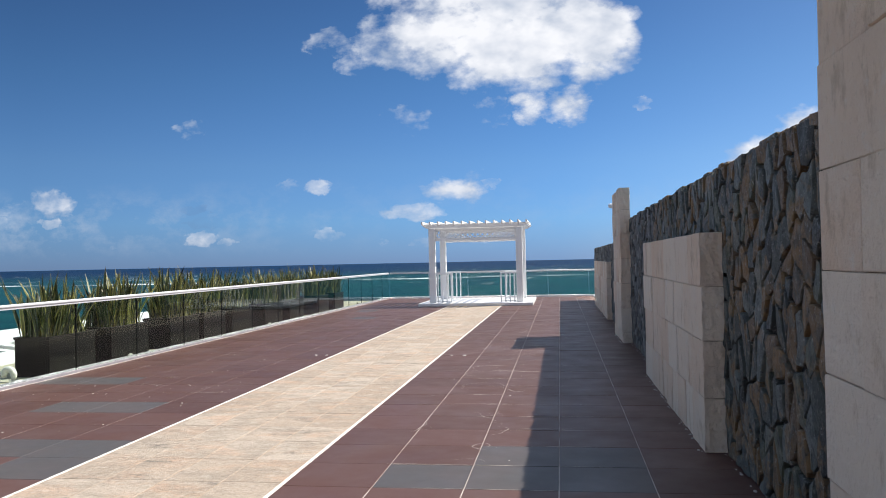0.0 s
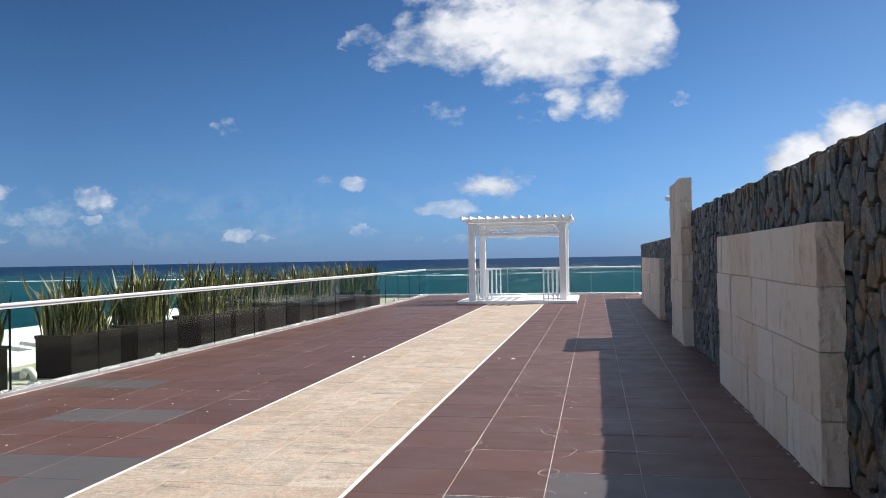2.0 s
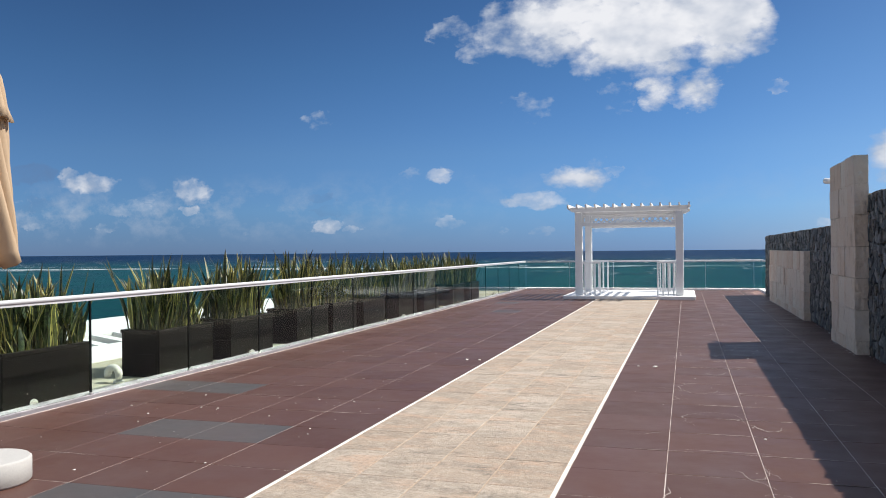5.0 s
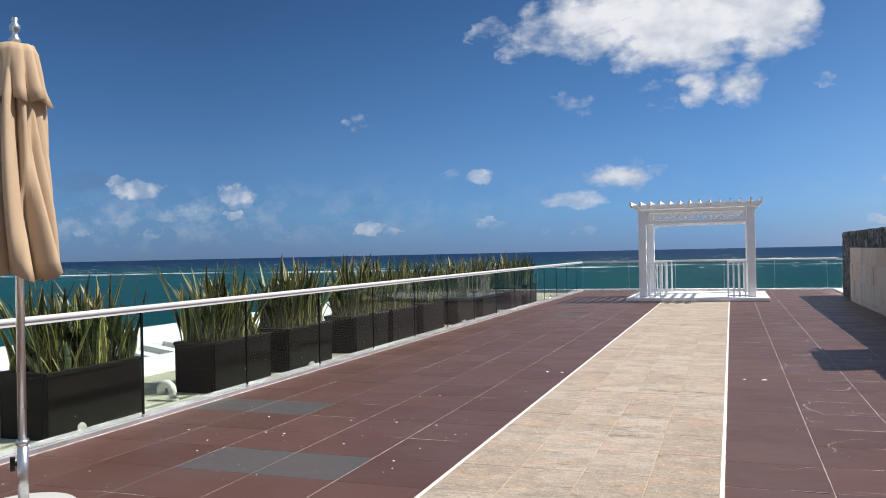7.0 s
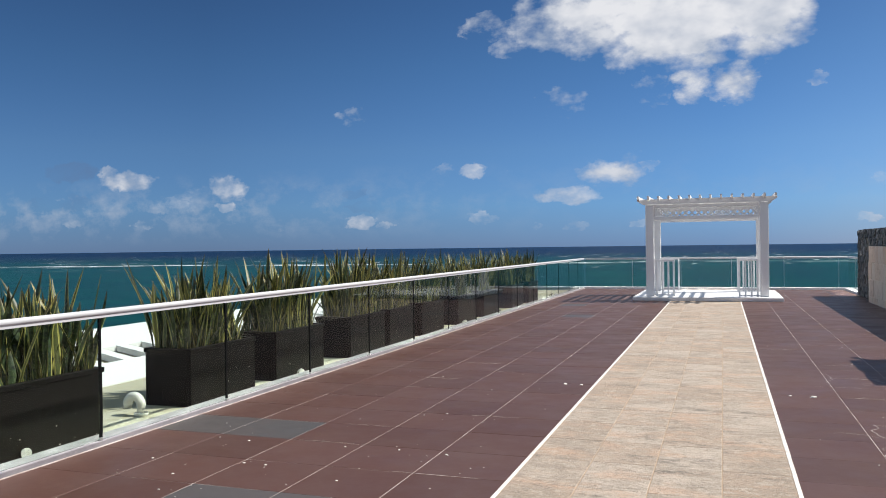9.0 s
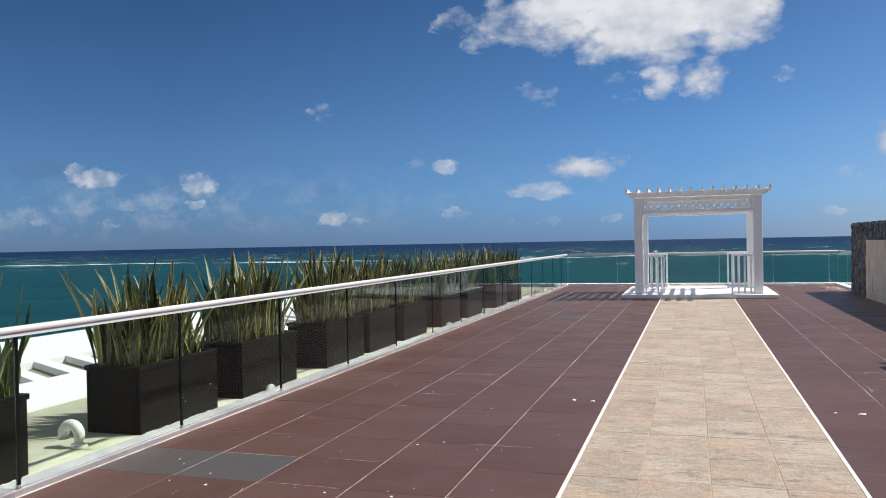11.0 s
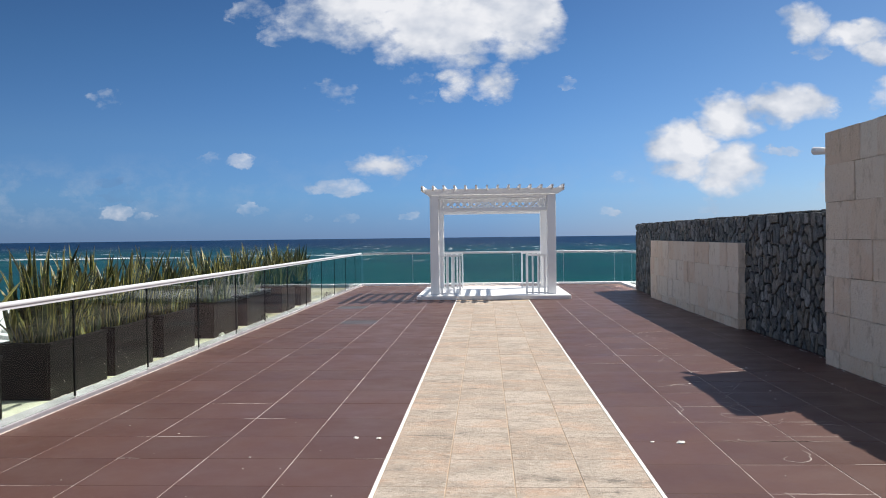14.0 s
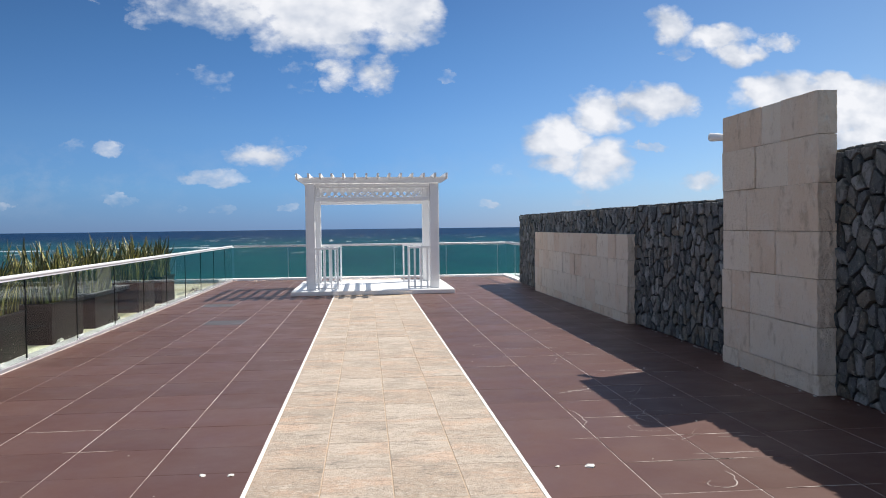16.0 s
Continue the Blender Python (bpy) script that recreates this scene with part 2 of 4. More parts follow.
def tile_material(name, dark, light, rough_lo, rough_hi):
    k = Mat(name, spec=0.4).world()
    base = k.mix(k.rand(), dark, light)
    dirt = k.span(k.noise(1.3, 6, 0.65), 0.42, 0.7)
    c = k.mix(k.math("MULTIPLY", dirt, 0.35), base, (0.125, 0.085, 0.078))
    fine = k.noise(60, 4, 0.7)
    c = k.mix(k.span(fine, 0.62, 0.75, 0, 0.25), c, (0.24, 0.2, 0.19))
    scuff = k.span(k.noise(7, 8, 0.7), 0.66, 0.72, 0, 0.25)
    c = k.mix(scuff, c, (0.28, 0.22, 0.2))
    k.color(c).rough(k.span(k.noise(2.2, 6, 0.6), 0.3, 0.7, rough_lo, rough_hi))
    return k.bump(k.noise(35, 4, 0.6), 0.0015, 0.35).m


M_BROWN = tile_material("brown_tile", (0.082, 0.036, 0.026), (0.102, 0.047, 0.036), 0.42, 0.6)
M_GREY = tile_material("grey_tile", (0.069, 0.064, 0.064), (0.081, 0.074, 0.073), 0.42, 0.6)

k = Mat("tan_tile", 0.75).shifted()
r = k.rand()
c = k.mix(r, (0.39, 0.295, 0.22), (0.50, 0.42, 0.345))
c = k.mix(k.span(k.noise(1.7, 4, 0.6, k.stretch(1, 1.8, 1)), 0.50, 0.60, 0, 0.55), c, (0.51, 0.32, 0.21))
c = k.mix(k.span(k.noise(1.7, 9, 0.78, k.stretch(1, 1.9, 1)), 0.46, 0.58, 0, 0.8), c, (0.31, 0.255, 0.20))
c = k.mix(k.span(k.noise(2.4, 9, 0.82, k.stretch(0.9, 2.1, 1)), 0.55, 0.64, 0, 0.85), c, (0.12, 0.105, 0.085))
c = k.mix(k.span(k.noise(9, 8, 0.85, k.stretch(1, 1.4, 1)), 0.52, 0.60, 0, 0.6), c, (0.56, 0.48, 0.40))
c = k.mix(k.span(k.noise(60, 8, 0.85), 0.50, 0.60, 0, 0.5), c, (0.54, 0.48, 0.41))
c = k.mix(k.span(k.noise(30, 9, 0.85, k.stretch(1, 1.4, 1)), 0.52, 0.60, 0, 0.6), c, (0.16, 0.135, 0.105))
k.color(c)
M_TAN = k.bump(k.math("ADD", k.noise(22, 9, 0.75), k.noise(8, 6, 0.7, k.stretch(1, 2.5, 1))), 0.012, 0.9).m

k = Mat("grout", 0.9).world()
k.color(k.mix(k.span(k.noise(4, 6), 0.35, 0.65), (0.66, 0.60, 0.56), (0.34, 0.26, 0.23)))
M_GROUT = k.bump(k.noise(120, 3), 0.002).m
k = Mat("tan_grout", 0.9).world()
k.color(k.mix(k.span(k.noise(4, 6), 0.35, 0.65), (0.50, 0.37, 0.26), (0.36, 0.27, 0.19)))
M_TANGROUT = k.bump(k.noise(120, 3), 0.002).m

k = Mat("white_strip", 0.7).world()
k.color(k.mix(k.span(k.noise(9, 7, 0.7), 0.5, 0.75), (0.78, 0.76, 0.72), (0.5, 0.42, 0.36)))
M_STRIP = k.bump(k.noise(80, 3), 0.002).m

k = Mat("white_paint", 0.45).world()
c = k.mix(k.span(k.noise(2.0, 6, 0.65), 0.5, 0.8, 0, 0.3), (0.86, 0.855, 0.85), (0.70, 0.685, 0.65))
k.color(k.mix(k.span(k.noise(18, 7, 0.7, k.stretch(1, 1, 0.3)), 0.64, 0.75, 0, 0.3), c, (0.45, 0.40, 0.34)))
M_WHITE = k.bump(k.noise(25, 4, 0.6), 0.002, 0.35).m

k = Mat("concrete_roof", 0.85).world()
c = k.mix(k.span(k.noise(0.8, 7, 0.68), 0.40, 0.62), (0.50, 0.48, 0.38), (0.38, 0.34, 0.21))
c = k.mix(k.span(k.noise(3.5, 7, 0.7), 0.55, 0.75, 0, 0.7), c, (0.28, 0.24, 0.12))
k.color(c)
M_ROOF = k.bump(k.noise(30, 5), 0.004).m
k = Mat("white_roof", 0.8).world()
k.color(k.mix(k.span(k.noise(1.0, 6, 0.6), 0.5, 0.8, 0, 0.4), (0.82, 0.82, 0.81), (0.66, 0.65, 0.6)))
M_WHITEROOF = k.bump(k.noise(30, 5), 0.003).m
# slot floor: the shade inside the openings is put into this darker colour
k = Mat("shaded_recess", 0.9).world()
M_RECESS_SHADE = k.color(k.mix(k.noise(3), (0.34, 0.30, 0.2), (0.24, 0.21, 0.14))).m

k = Mat("curb_paint", 0.7).world()
c = k.mix(k.span(k.noise(3, 6, 0.65), 0.4, 0.65), (0.22, 0.205, 0.225), (0.32, 0.30, 0.32))
c = k.mix(k.span(k.noise(26, 7, 0.75), 0.6, 0.72, 0, 0.6), c, (0.5, 0.45, 0.42))
k.color(c)
M_CURB = k.bump(k.noise(50, 5), 0.004).m

# limestone cladding
k = Mat("limestone", 0.85).shifted()
c = k.mix(k.rand(), (0.76, 0.59, 0.445), (0.83, 0.73, 0.61))
c = k.mix(k.span(k.noise(2.2, 6, 0.65), 0.45, 0.7, 0, 0.6), c, (0.80, 0.71, 0.61))
c = k.mix(k.span(k.noise(7, 8, 0.7, k.stretch(1, 1, 0.55)), 0.54, 0.66, 0, 0.5), c, (0.42, 0.30, 0.185))
c = k.mix(k.span(k.noise(9, 8, 0.75), 0.56, 0.66, 0, 0.5), c, (0.78, 0.73, 0.66))
c = k.mix(k.span(k.noise(34, 6, 0.7), 0.6, 0.75, 0, 0.4), c, (0.25, 0.2, 0.14))
k.color(c)
M_LIME = k.bump(k.math("ADD", k.noise(16, 8, 0.7), k.math("MULTIPLY", k.noise(6, 6, 0.7), 1.2)), 0.032, 1.0).m

# dark fieldstone
WARM = ((0.0, (0.052, 0.062, 0.055)), (0.16, (0.160, 0.099, 0.045)), (0.30, (0.094, 0.102, 0.071)), (0.42, (0.032, 0.034, 0.030)),
        (0.52, (0.126, 0.143, 0.134)), (0.66, (0.122, 0.082, 0.047)), (0.78, (0.071, 0.084, 0.079)), (0.88, (0.189, 0.113, 0.047)), (0.95, (0.168, 0.164, 0.133)))
COOL = ((0.0, (0.042, 0.046, 0.049)), (0.22, (0.098, 0.104, 0.109)), (0.40, (0.150, 0.140, 0.127)),
        (0.52, (0.065, 0.075, 0.081)), (0.70, (0.215, 0.218, 0.218)), (0.86, (0.130, 0.112, 0.090)), (1.0, (0.094, 0.098, 0.099)))


def fieldstone(name, use_island, stops, rust):
    k = Mat(name, 0.6)
    r = k.island() if use_island else k.rand()
    n = k.node("ShaderNodeValToRGB")
    n.color_ramp.interpolation = "CONSTANT"
    el = n.color_ramp.elements
    while len(el) < len(stops):
        el.new(0.5)
    for e, (p, col) in zip(el, stops):
        e.position, e.color = p, (*col, 1)
    k.put(n.inputs[0], r)
    k.world()
    c = k.mix(k.span(k.noise(9, 4, 0.6), 0.50, 0.58, 0, 0.7), n.outputs[0], (0.050, 0.062, 0.056))
    c = k.mix(k.span(k.noise(6.5, 5, 0.65), 0.52, 0.60, 0, rust), c, (0.23, 0.13, 0.046))
    c = k.mix(k.span(k.noise(13, 6, 0.7), 0.55, 0.61, 0, 0.4), c, (0.19, 0.19, 0.165))
    c = k.mix(k.span(k.noise(38, 5, 0.7), 0.59, 0.65, 0, 0.6), c, (0.36, 0.36, 0.34))
    c = k.mix(k.span(k.noise(24, 6, 0.7), 0.56, 0.62, 0, 0.6), c, (0.014, 0.014, 0.013))
    k.color(c).rough(k.span(k.noise(14, 5), 0.3, 0.7, 0.42, 0.75))
    return k.bump(k.math("ADD", k.noise(30, 8, 0.75), k.noise(8, 5, 0.65)), 0.014, 0.9).m


M_STONE = fieldstone("fieldstone", False, WARM, 0.7)
M_STONES = fieldstone("fieldstone_joined", True, WARM, 0.7)
M_STONE_GREY = fieldstone("grey_fieldstone", False, COOL, 0.08)
M_STONES_GREY = fieldstone("grey_fieldstone_joined", True, COOL, 0.08)
# mortar with pale grey spots; near-black base paints in the shadow between stones
k = Mat("shaded_mortar", 0.9).world()
M_SHADED_MORTAR = k.color(k.mix(k.span(k.noise(9, 7, 0.7), 0.56, 0.62, 0, 0.85), (0.006, 0.006, 0.006), (0.20, 0.20, 0.19))).bump(k.noise(60, 5), 0.01).m

k = Mat("brushed_steel", 0.28, 1.0).world()
k.color(k.mix(k.noise(3, 4), (0.62, 0.62, 0.63), (0.72, 0.72, 0.72))).rough(k.span(k.noise(40, 4, 0.6, k.stretch(1, 0.05, 1)), 0.3, 0.7, 0.26, 0.42))
M_STEEL = k.m
k = Mat("rail_paint", 0.55, spec=0.3).world()
k.color(k.mix(k.span(k.noise(5, 5), 0.5, 0.8, 0, 0.3), (0.62, 0.62, 0.64), (0.48, 0.47, 0.47)))
M_RAIL = k.m
k = Mat("dark_gasket", 0.6, spec=0.1)
M_GASKET = k.color((0.004, 0.005, 0.005)).m

# tinted glass
k = Mat("tinted_glass", 0.0, color=(0.80, 0.90, 0.86))
k.p.inputs["Transmission Weight"].default_value = 1.0
k.p.inputs["IOR"].default_value = 1.16
M_GLASS = k.m

k = Mat("planter_brown", 0.6, spec=0.15).world()
c = k.mix(k.span(k.noise(2.5, 6, 0.65), 0.35, 0.7), (0.0035, 0.0026, 0.0022), (0.0075, 0.0056, 0.0046))
k.color(k.mix(k.span(k.noise(9, 7, 0.7), 0.62, 0.74, 0, 0.12), c, (0.10, 0.09, 0.08)))
M_PLANTER = k.bump(k.noise(9, 4), 0.002, 0.3).m
k = Mat("soil", 0.95).world()
M_SOIL = k.color(k.mix(k.noise(30), (0.03, 0.022, 0.015), (0.08, 0.06, 0.04))).bump(k.noise(40, 6), 0.02).m

k = Mat("snake_leaf", 0.45)
r = k.island()
uv = k.node("ShaderNodeUVMap", uv_map="across").outputs[0]
us = k.node("ShaderNodeSeparateXYZ")
k.t.links.new(uv, us.inputs[0])
band = k.noise(14, 5, 0.65, k.stretch(1, 1, 3.0))
c = k.mix(k.span(band, 0.4, 0.6), (0.006, 0.015, 0.005), (0.045, 0.072, 0.020))
c = k.mix(k.span(r, 0.74, 0.9, 0, 0.7), c, (0.22, 0.205, 0.05))
edge = k.span(k.math("ABSOLUTE", k.math("SUBTRACT", us.outputs[0], 0.5), 0.0), 0.30, 0.36)
c = k.mix(k.math("MULTIPLY", edge, k.span(r, 0.25, 0.6, 0.05, 0.95)), c, (0.46, 0.41, 0.11))
c = k.mix(k.span(us.outputs[1], 0.86, 1.0, 0, 0.6), c, (0.20, 0.135, 0.07))
k.color(c)
M_LEAF = k.m

k = Mat("canvas", 0.9)
c = k.mix(k.span(k.noise(3, 6, 0.6), 0.4, 0.7), (0.50, 0.36, 0.235), (0.58, 0.43, 0.295))
k.color(c)
M_CANVAS = k.bump(k.math("ADD", k.noise(240, 2), k.noise(12, 5)), 0.003, 0.4).m
k = Mat("granite", 0.7)
k.color(k.mix(k.noise(90, 5, 0.7), (0.62, 0.60, 0.57), (0.38, 0.37, 0.36)))
M_GRANITE = k.bump(k.noise(120, 4), 0.003).m
k = Mat("salt_bloom", 0.9).world()
M_SALT = k.color(k.mix(k.noise(30), (0.62, 0.57, 0.53), (0.42, 0.36, 0.33))).m
k = Mat("pvc", 0.5).world()
M_PVC = k.color(k.mix(k.span(k.noise(14, 6), 0.5, 0.75), (0.74, 0.72, 0.66), (0.5, 0.47, 0.38))).m
k = Mat("black_rubber", 0.6)
M_BLACK = k.color((0.015, 0.015, 0.016)).m

# sea: deep far out, turquoise near the reef, foam on the crests
k = Mat("sea_water", 0.22).world()
sep = k.node("ShaderNodeSeparateXYZ")
k.t.links.new(k.co, sep.inputs[0])
dist = k.math("ADD", sep.outputs[1], k.math("MULTIPLY", sep.outputs[0], -0.12))
dist = k.math("ADD", dist, k.math("MULTIPLY", k.math("SUBTRACT", k.noise(0.006, 4), 0.5), 160.0))
near = k.mix(k.span(k.noise(0.02, 6, 0.65, k.stretch(1, 3.5, 1)), 0.4, 0.62), (0.005, 0.062, 0.063), (0.004, 0.041, 0.049))
c = k.mix(k.span(dist, 450, 720), near, (0.003, 0.030, 0.046))
c = k.mix(k.span(dist, 680, 1100), c, (0.002, 0.014, 0.046))
chop = k.noise(0.05, 5, 0.65, k.stretch(1, 0.16, 1))
c = k.mix(k.math("MULTIPLY", k.span(chop, 0.42, 0.62), k.span(dist, 60, 500, 0.2, 0.55)), c, (0.002, 0.016, 0.040))
crest = k.math("MULTIPLY", k.span(k.noise(0.13, 5, 0.7, k.stretch(1, 0.14, 1)), 0.60, 0.635), k.span(k.noise(0.012, 4, 0.6), 0.42, 0.54))
crest = k.math("MULTIPLY", crest, k.math("MULTIPLY", k.span(dist, 300, 450), k.span(dist, 600, 1500, 0.85, 0.0)))
reef = k.math("MULTIPLY", k.span(k.math("ABSOLUTE", k.math("SUBTRACT", dist, 440.0), 0.0), 4, 18, 1, 0), k.span(k.noise(0.02, 6, 0.7), 0.465, 0.525))
reef = k.math("MULTIPLY", reef, k.span(sep.outputs[0], -60, 20, 1, 0.25))
k.color(k.mix(k.math("MAXIMUM", crest, reef), c, (0.75, 0.78, 0.78)))
k.rough(0.3)
M_SEA = k.bump(k.math("ADD", k.noise(0.35, 6, 0.65), k.noise(0.06, 4)), 1.0, 0.5).m
k.p.inputs["IOR"].default_value = 1.03

# ---- building blocks ----


def thing(name, label, category, group="", kind="", at=(0, 0, 0), rz=0):
    ob = new(name)
    ob.empty_display_size = 0.1
    ob.matrix_world = pose(*at, 0, 0, rz)
    return tagged(ob, label, category, group, kind)


def mesh_of(name, bm, material, smooth=False):
    me = bpy.data.meshes.new(name)
    bm.normal_update()
    if smooth:
        for f in bm.faces:
            f.smooth = True
    bm.to_mesh(me)
    bm.free()
    me.materials.append(material)
    return me


def part(name, bm, material, parent=None, label="", smooth=False, at=None):
    me = bm if isinstance(bm, bpy.types.Mesh) else mesh_of(name, bm, material, smooth)
    ob = new(name, me)
    if parent is not None:
        ob.parent = parent
    if at is not None:
        ob.matrix_local = at
    if label:
        ob["label"] = label
    return ob


def box(x0, x1, y0, y1, z0, z1, bevel=0.0, bm=None, seg=1):
    out = bm or bmesh.new()
    one = bmesh.new()
    bmesh.ops.create_cube(one, size=1, matrix=Matrix.LocRotScale(((x0 + x1) / 2, (y0 + y1) / 2, (z0 + z1) / 2), None, (x1 - x0, y1 - y0, z1 - z0)))
    if bevel:
        bmesh.ops.bevel(one, geom=one.edges[:], offset=bevel, segments=seg, affect="EDGES", profile=0.5)
    if bm is None:
        out.free()
        return one
    merge(out, one)
    return out


def merge(bm, other):
    me = bpy.data.meshes.new("tmp")
    other.to_mesh(me)
    other.free()
    bm.from_mesh(me)
    bpy.data.meshes.remove(me)
    return bm


def tube(path, radius, sides=12, bm=None, cap=True):
    """A round tube along points; radius is one number or one a point."""
    bm = bm or bmesh.new()
    pts = [Vector(p) for p in path]
    rings = []
    for i, p in enumerate(pts):
        d = (pts[min(i + 1, len(pts) - 1)] - pts[max(i - 1, 0)]).normalized()
        q = d.to_track_quat("Z", "Y")
        r = radius[i] if isinstance(radius, (list, tuple)) else radius
        rings.append([bm.verts.new(p + q @ Vector((math.cos(a) * r, math.sin(a) * r, 0))) for a in (2 * math.pi * j / sides for j in range(sides))])
    for a, b in zip(rings, rings[1:]):
        for j in range(sides):
            f = bm.faces.new((a[j], a[(j + 1) % sides], b[(j + 1) % sides], b[j]))
            f.smooth = True
    if cap:
        bm.faces.new(rings[0][::-1])
        bm.faces.new(rings[-1])
    return bm


# ---- the plan ----
HALF = 0.8235               # half the aisle's width
COL = 0.604                 # brown tiles
ROWS = {"l": (1.11, 0.587), "r": (-1.262, 0.579)}   # a cross joint and the step, each side
WALL_X = 3.785              # face of the fieldstone wall
WALL_END = 21.19
FAR_Y = 24.0                # far railing
RAIL_X = -3.89              # side railing
DECK_Y0 = -12.0

# sea and shore
ring = bmesh.new()
R, N = 4900.0, 96
vc = ring.verts.new((0, 0, -8.0))
vs = [ring.verts.new((R * math.sin(2 * math.pi * i / N), R * math.cos(2 * math.pi * i / N), -8.0)) for i in range(N)]
for i in range(N):
    ring.faces.new((vc, vs[(i + 1) % N], vs[i]))
tagged(part("water", ring, M_SEA), "turquoise sea with whitecaps turning deep blue towards the horizon", "sea", kind="structure")

# the building under the deck
floor = thing("floor", "roof terrace floor of brown tiles with a tan stone aisle", "floor", kind="structure")
part("screed", box(-3.874, 4.1, DECK_Y0, FAR_Y + 0.02, -0.30, -0.0022), M_GROUT, floor, "pale grout bed")
tagged(part("lower_wall", box(-3.86, 4.05, DECK_Y0 + 0.1, FAR_Y - 0.1, -7.9, -0.32), M_WHITEROOF), "white rendered storey under the terrace", "wall", kind="structure")
tagged(part("rear_wall", box(-3.6, 4.1, DECK_Y0 - 0.3, DECK_Y0, -0.3, 3.2, 0.01), M_WHITEROOF), "plain white rendered wall closing the terrace", "wall", kind="structure")

# lower roof beside the deck with its slotted light wells
roof = thing("lower_roof", "white painted flat roof with slotted openings beside the terrace", "roof", kind="structure")
SLOT_X0, SLOT_X1 = -8.65, -7.42
ROOF_Z = -0.09
part("slab", box(-6.1, -4.061, DECK_Y0, FAR_Y + 0.5, -0.4, ROOF_Z), M_ROOF, roof, "stained pale concrete slab")
part("white_slab", box(SLOT_X1, -6.1, DECK_Y0, FAR_Y + 0.5, -0.4, ROOF_Z + 0.012), M_WHITEROOF, roof)
part("white_slab", box(-11.1, SLOT_X0, DECK_Y0, FAR_Y + 0.5, -0.4, ROOF_Z + 0.012), M_WHITEROOF, roof)
# slanting ribs over the open trench
SKEW = 0.75
rib = bmesh.new()
q = [(SLOT_X1 + 0.03, -0.11), (SLOT_X1 + 0.03, 0.11), (SLOT_X0 - 0.03, 0.11 + SKEW), (SLOT_X0 - 0.03, -0.11 + SKEW)]
f = rib.faces.new([rib.verts.new((x, y, -0.07)) for x, y in q])
ex = bmesh.ops.extrude_face_region(rib, geom=[f])
bmesh.ops.translate(rib, vec=(0, 0, 0.09), verts=[v for v in ex["geom"] if isinstance(v, bmesh.types.BMVert)])
bmesh.ops.recalc_face_normals(rib, faces=rib.faces)
rib = mesh_of("rib", rib, M_WHITEROOF)
y = -10.0
while y < 20.8:
    part("rib", rib, None, roof, at=pose(0, y, ROOF_Z + 0.0))
    y += 0.575
part("well_floor", box(SLOT_X0 - 0.1, SLOT_X1 + 0.1, DECK_Y0, FAR_Y + 0.4, -0.50, -0.165), M_RECESS_SHADE, roof, "floor of the slots, its shade put into a darker colour")
tagged(part("lower_wall", box(-11.05, -3.90, DECK_Y0 + 0.1, FAR_Y + 0.4, -7.9, -0.56), M_WHITEROOF), "white rendered storey under the lower roof", "wall", kind="structure")

# kerb under the side railing and the far railing
curb = thing("curb", "low painted concrete kerb under the glass railing", "kerb", kind="structure")
part("side_curb", box(-4.06, -3.872, DECK_Y0, FAR_Y + 0.12, -0.35, 0.042, 0.006), M_CURB, curb, "greyish painted kerb with worn edges")
part("far_curb", box(-3.869, 4.02, FAR_Y - 0.05, FAR_Y + 0.12, -0.35, 0.06, 0.008), M_WHITE, curb, "white kerb")
part("far_ledge", box(-4.3, 4.6, FAR_Y + 0.125, FAR_Y + 0.9, -0.4, 0.02, 0.01), M_WHITE, curb, "white outer ledge")
part("return_curb", box(3.82, 4.02, WALL_END + 0.01, FAR_Y - 0.055, -0.35, 0.06, 0.008), M_WHITE, curb)
part("edge_line", box(-3.876, -3.860, DECK_Y0, FAR_Y - 0.06, -0.002, 0.005, 0.002), M_GROUT, curb, "pale mortar line along the kerb")

# ---- glass railing ----
RAIL_TOP = 1.0


def railing(name, label, start, end, first, step, sill, joint=M_GASKET, jw=0.011):
    a, b = Vector((*start, 0)), Vector((*end, 0))
    ln = (b - a).length
    ob = thing(name, label, "railing", at=(a.x, a.y, 0), rz=math.degrees(math.atan2(b.y - a.y, b.x - a.x)))
    part("handrail", tube([(-0.0, 0, RAIL_TOP - 0.0235), (ln, 0, RAIL_TOP - 0.0235)], 0.0235, 20), M_RAIL, ob, "round white-grey metal handrail")
    part("channel", box(0, ln, -0.012, 0.012, RAIL_TOP - 0.062, RAIL_TOP - 0.040), M_RAIL, ob, "slim glazing channel")
    cuts = [0.0]
    s = first
    while s < ln - 0.05:
        cuts.append(s)
        s += step
    cuts.append(ln)
    for s0, s1 in zip(cuts, cuts[1:]):
        pane = part("pane", box(s0 + 0.012, s1 - 0.012, -0.005, 0.005, sill + 0.004, RAIL_TOP - 0.06), M_GLASS, ob, "grey-green tinted glass")
        pane.visible_shadow = False
    for s in cuts[1:-1]:
        part("joint", box(s - jw, s + jw, -0.008, 0.008, sill + 0.004, RAIL_TOP - 0.06), joint, ob, "narrow joint between panes")
        part("clip", box(s - 0.014, s + 0.014, -0.014, 0.014, sill + 0.002, sill + 0.022, 0.003), M_STEEL, ob, "small steel clip")
    return ob


railing("railing", "glass balustrade with a round pale handrail beside planters", (RAIL_X, -11.9), (RAIL_X, FAR_Y), (3.87 + 11.9) % 1.58, 1.58, 0.042)
railing("railing", "glass balustrade facing the sea behind the pergola", (RAIL_X + 0.06, FAR_Y), (3.92, FAR_Y), 1.5, 1.5, 0.06, M_STEEL, 0.004)
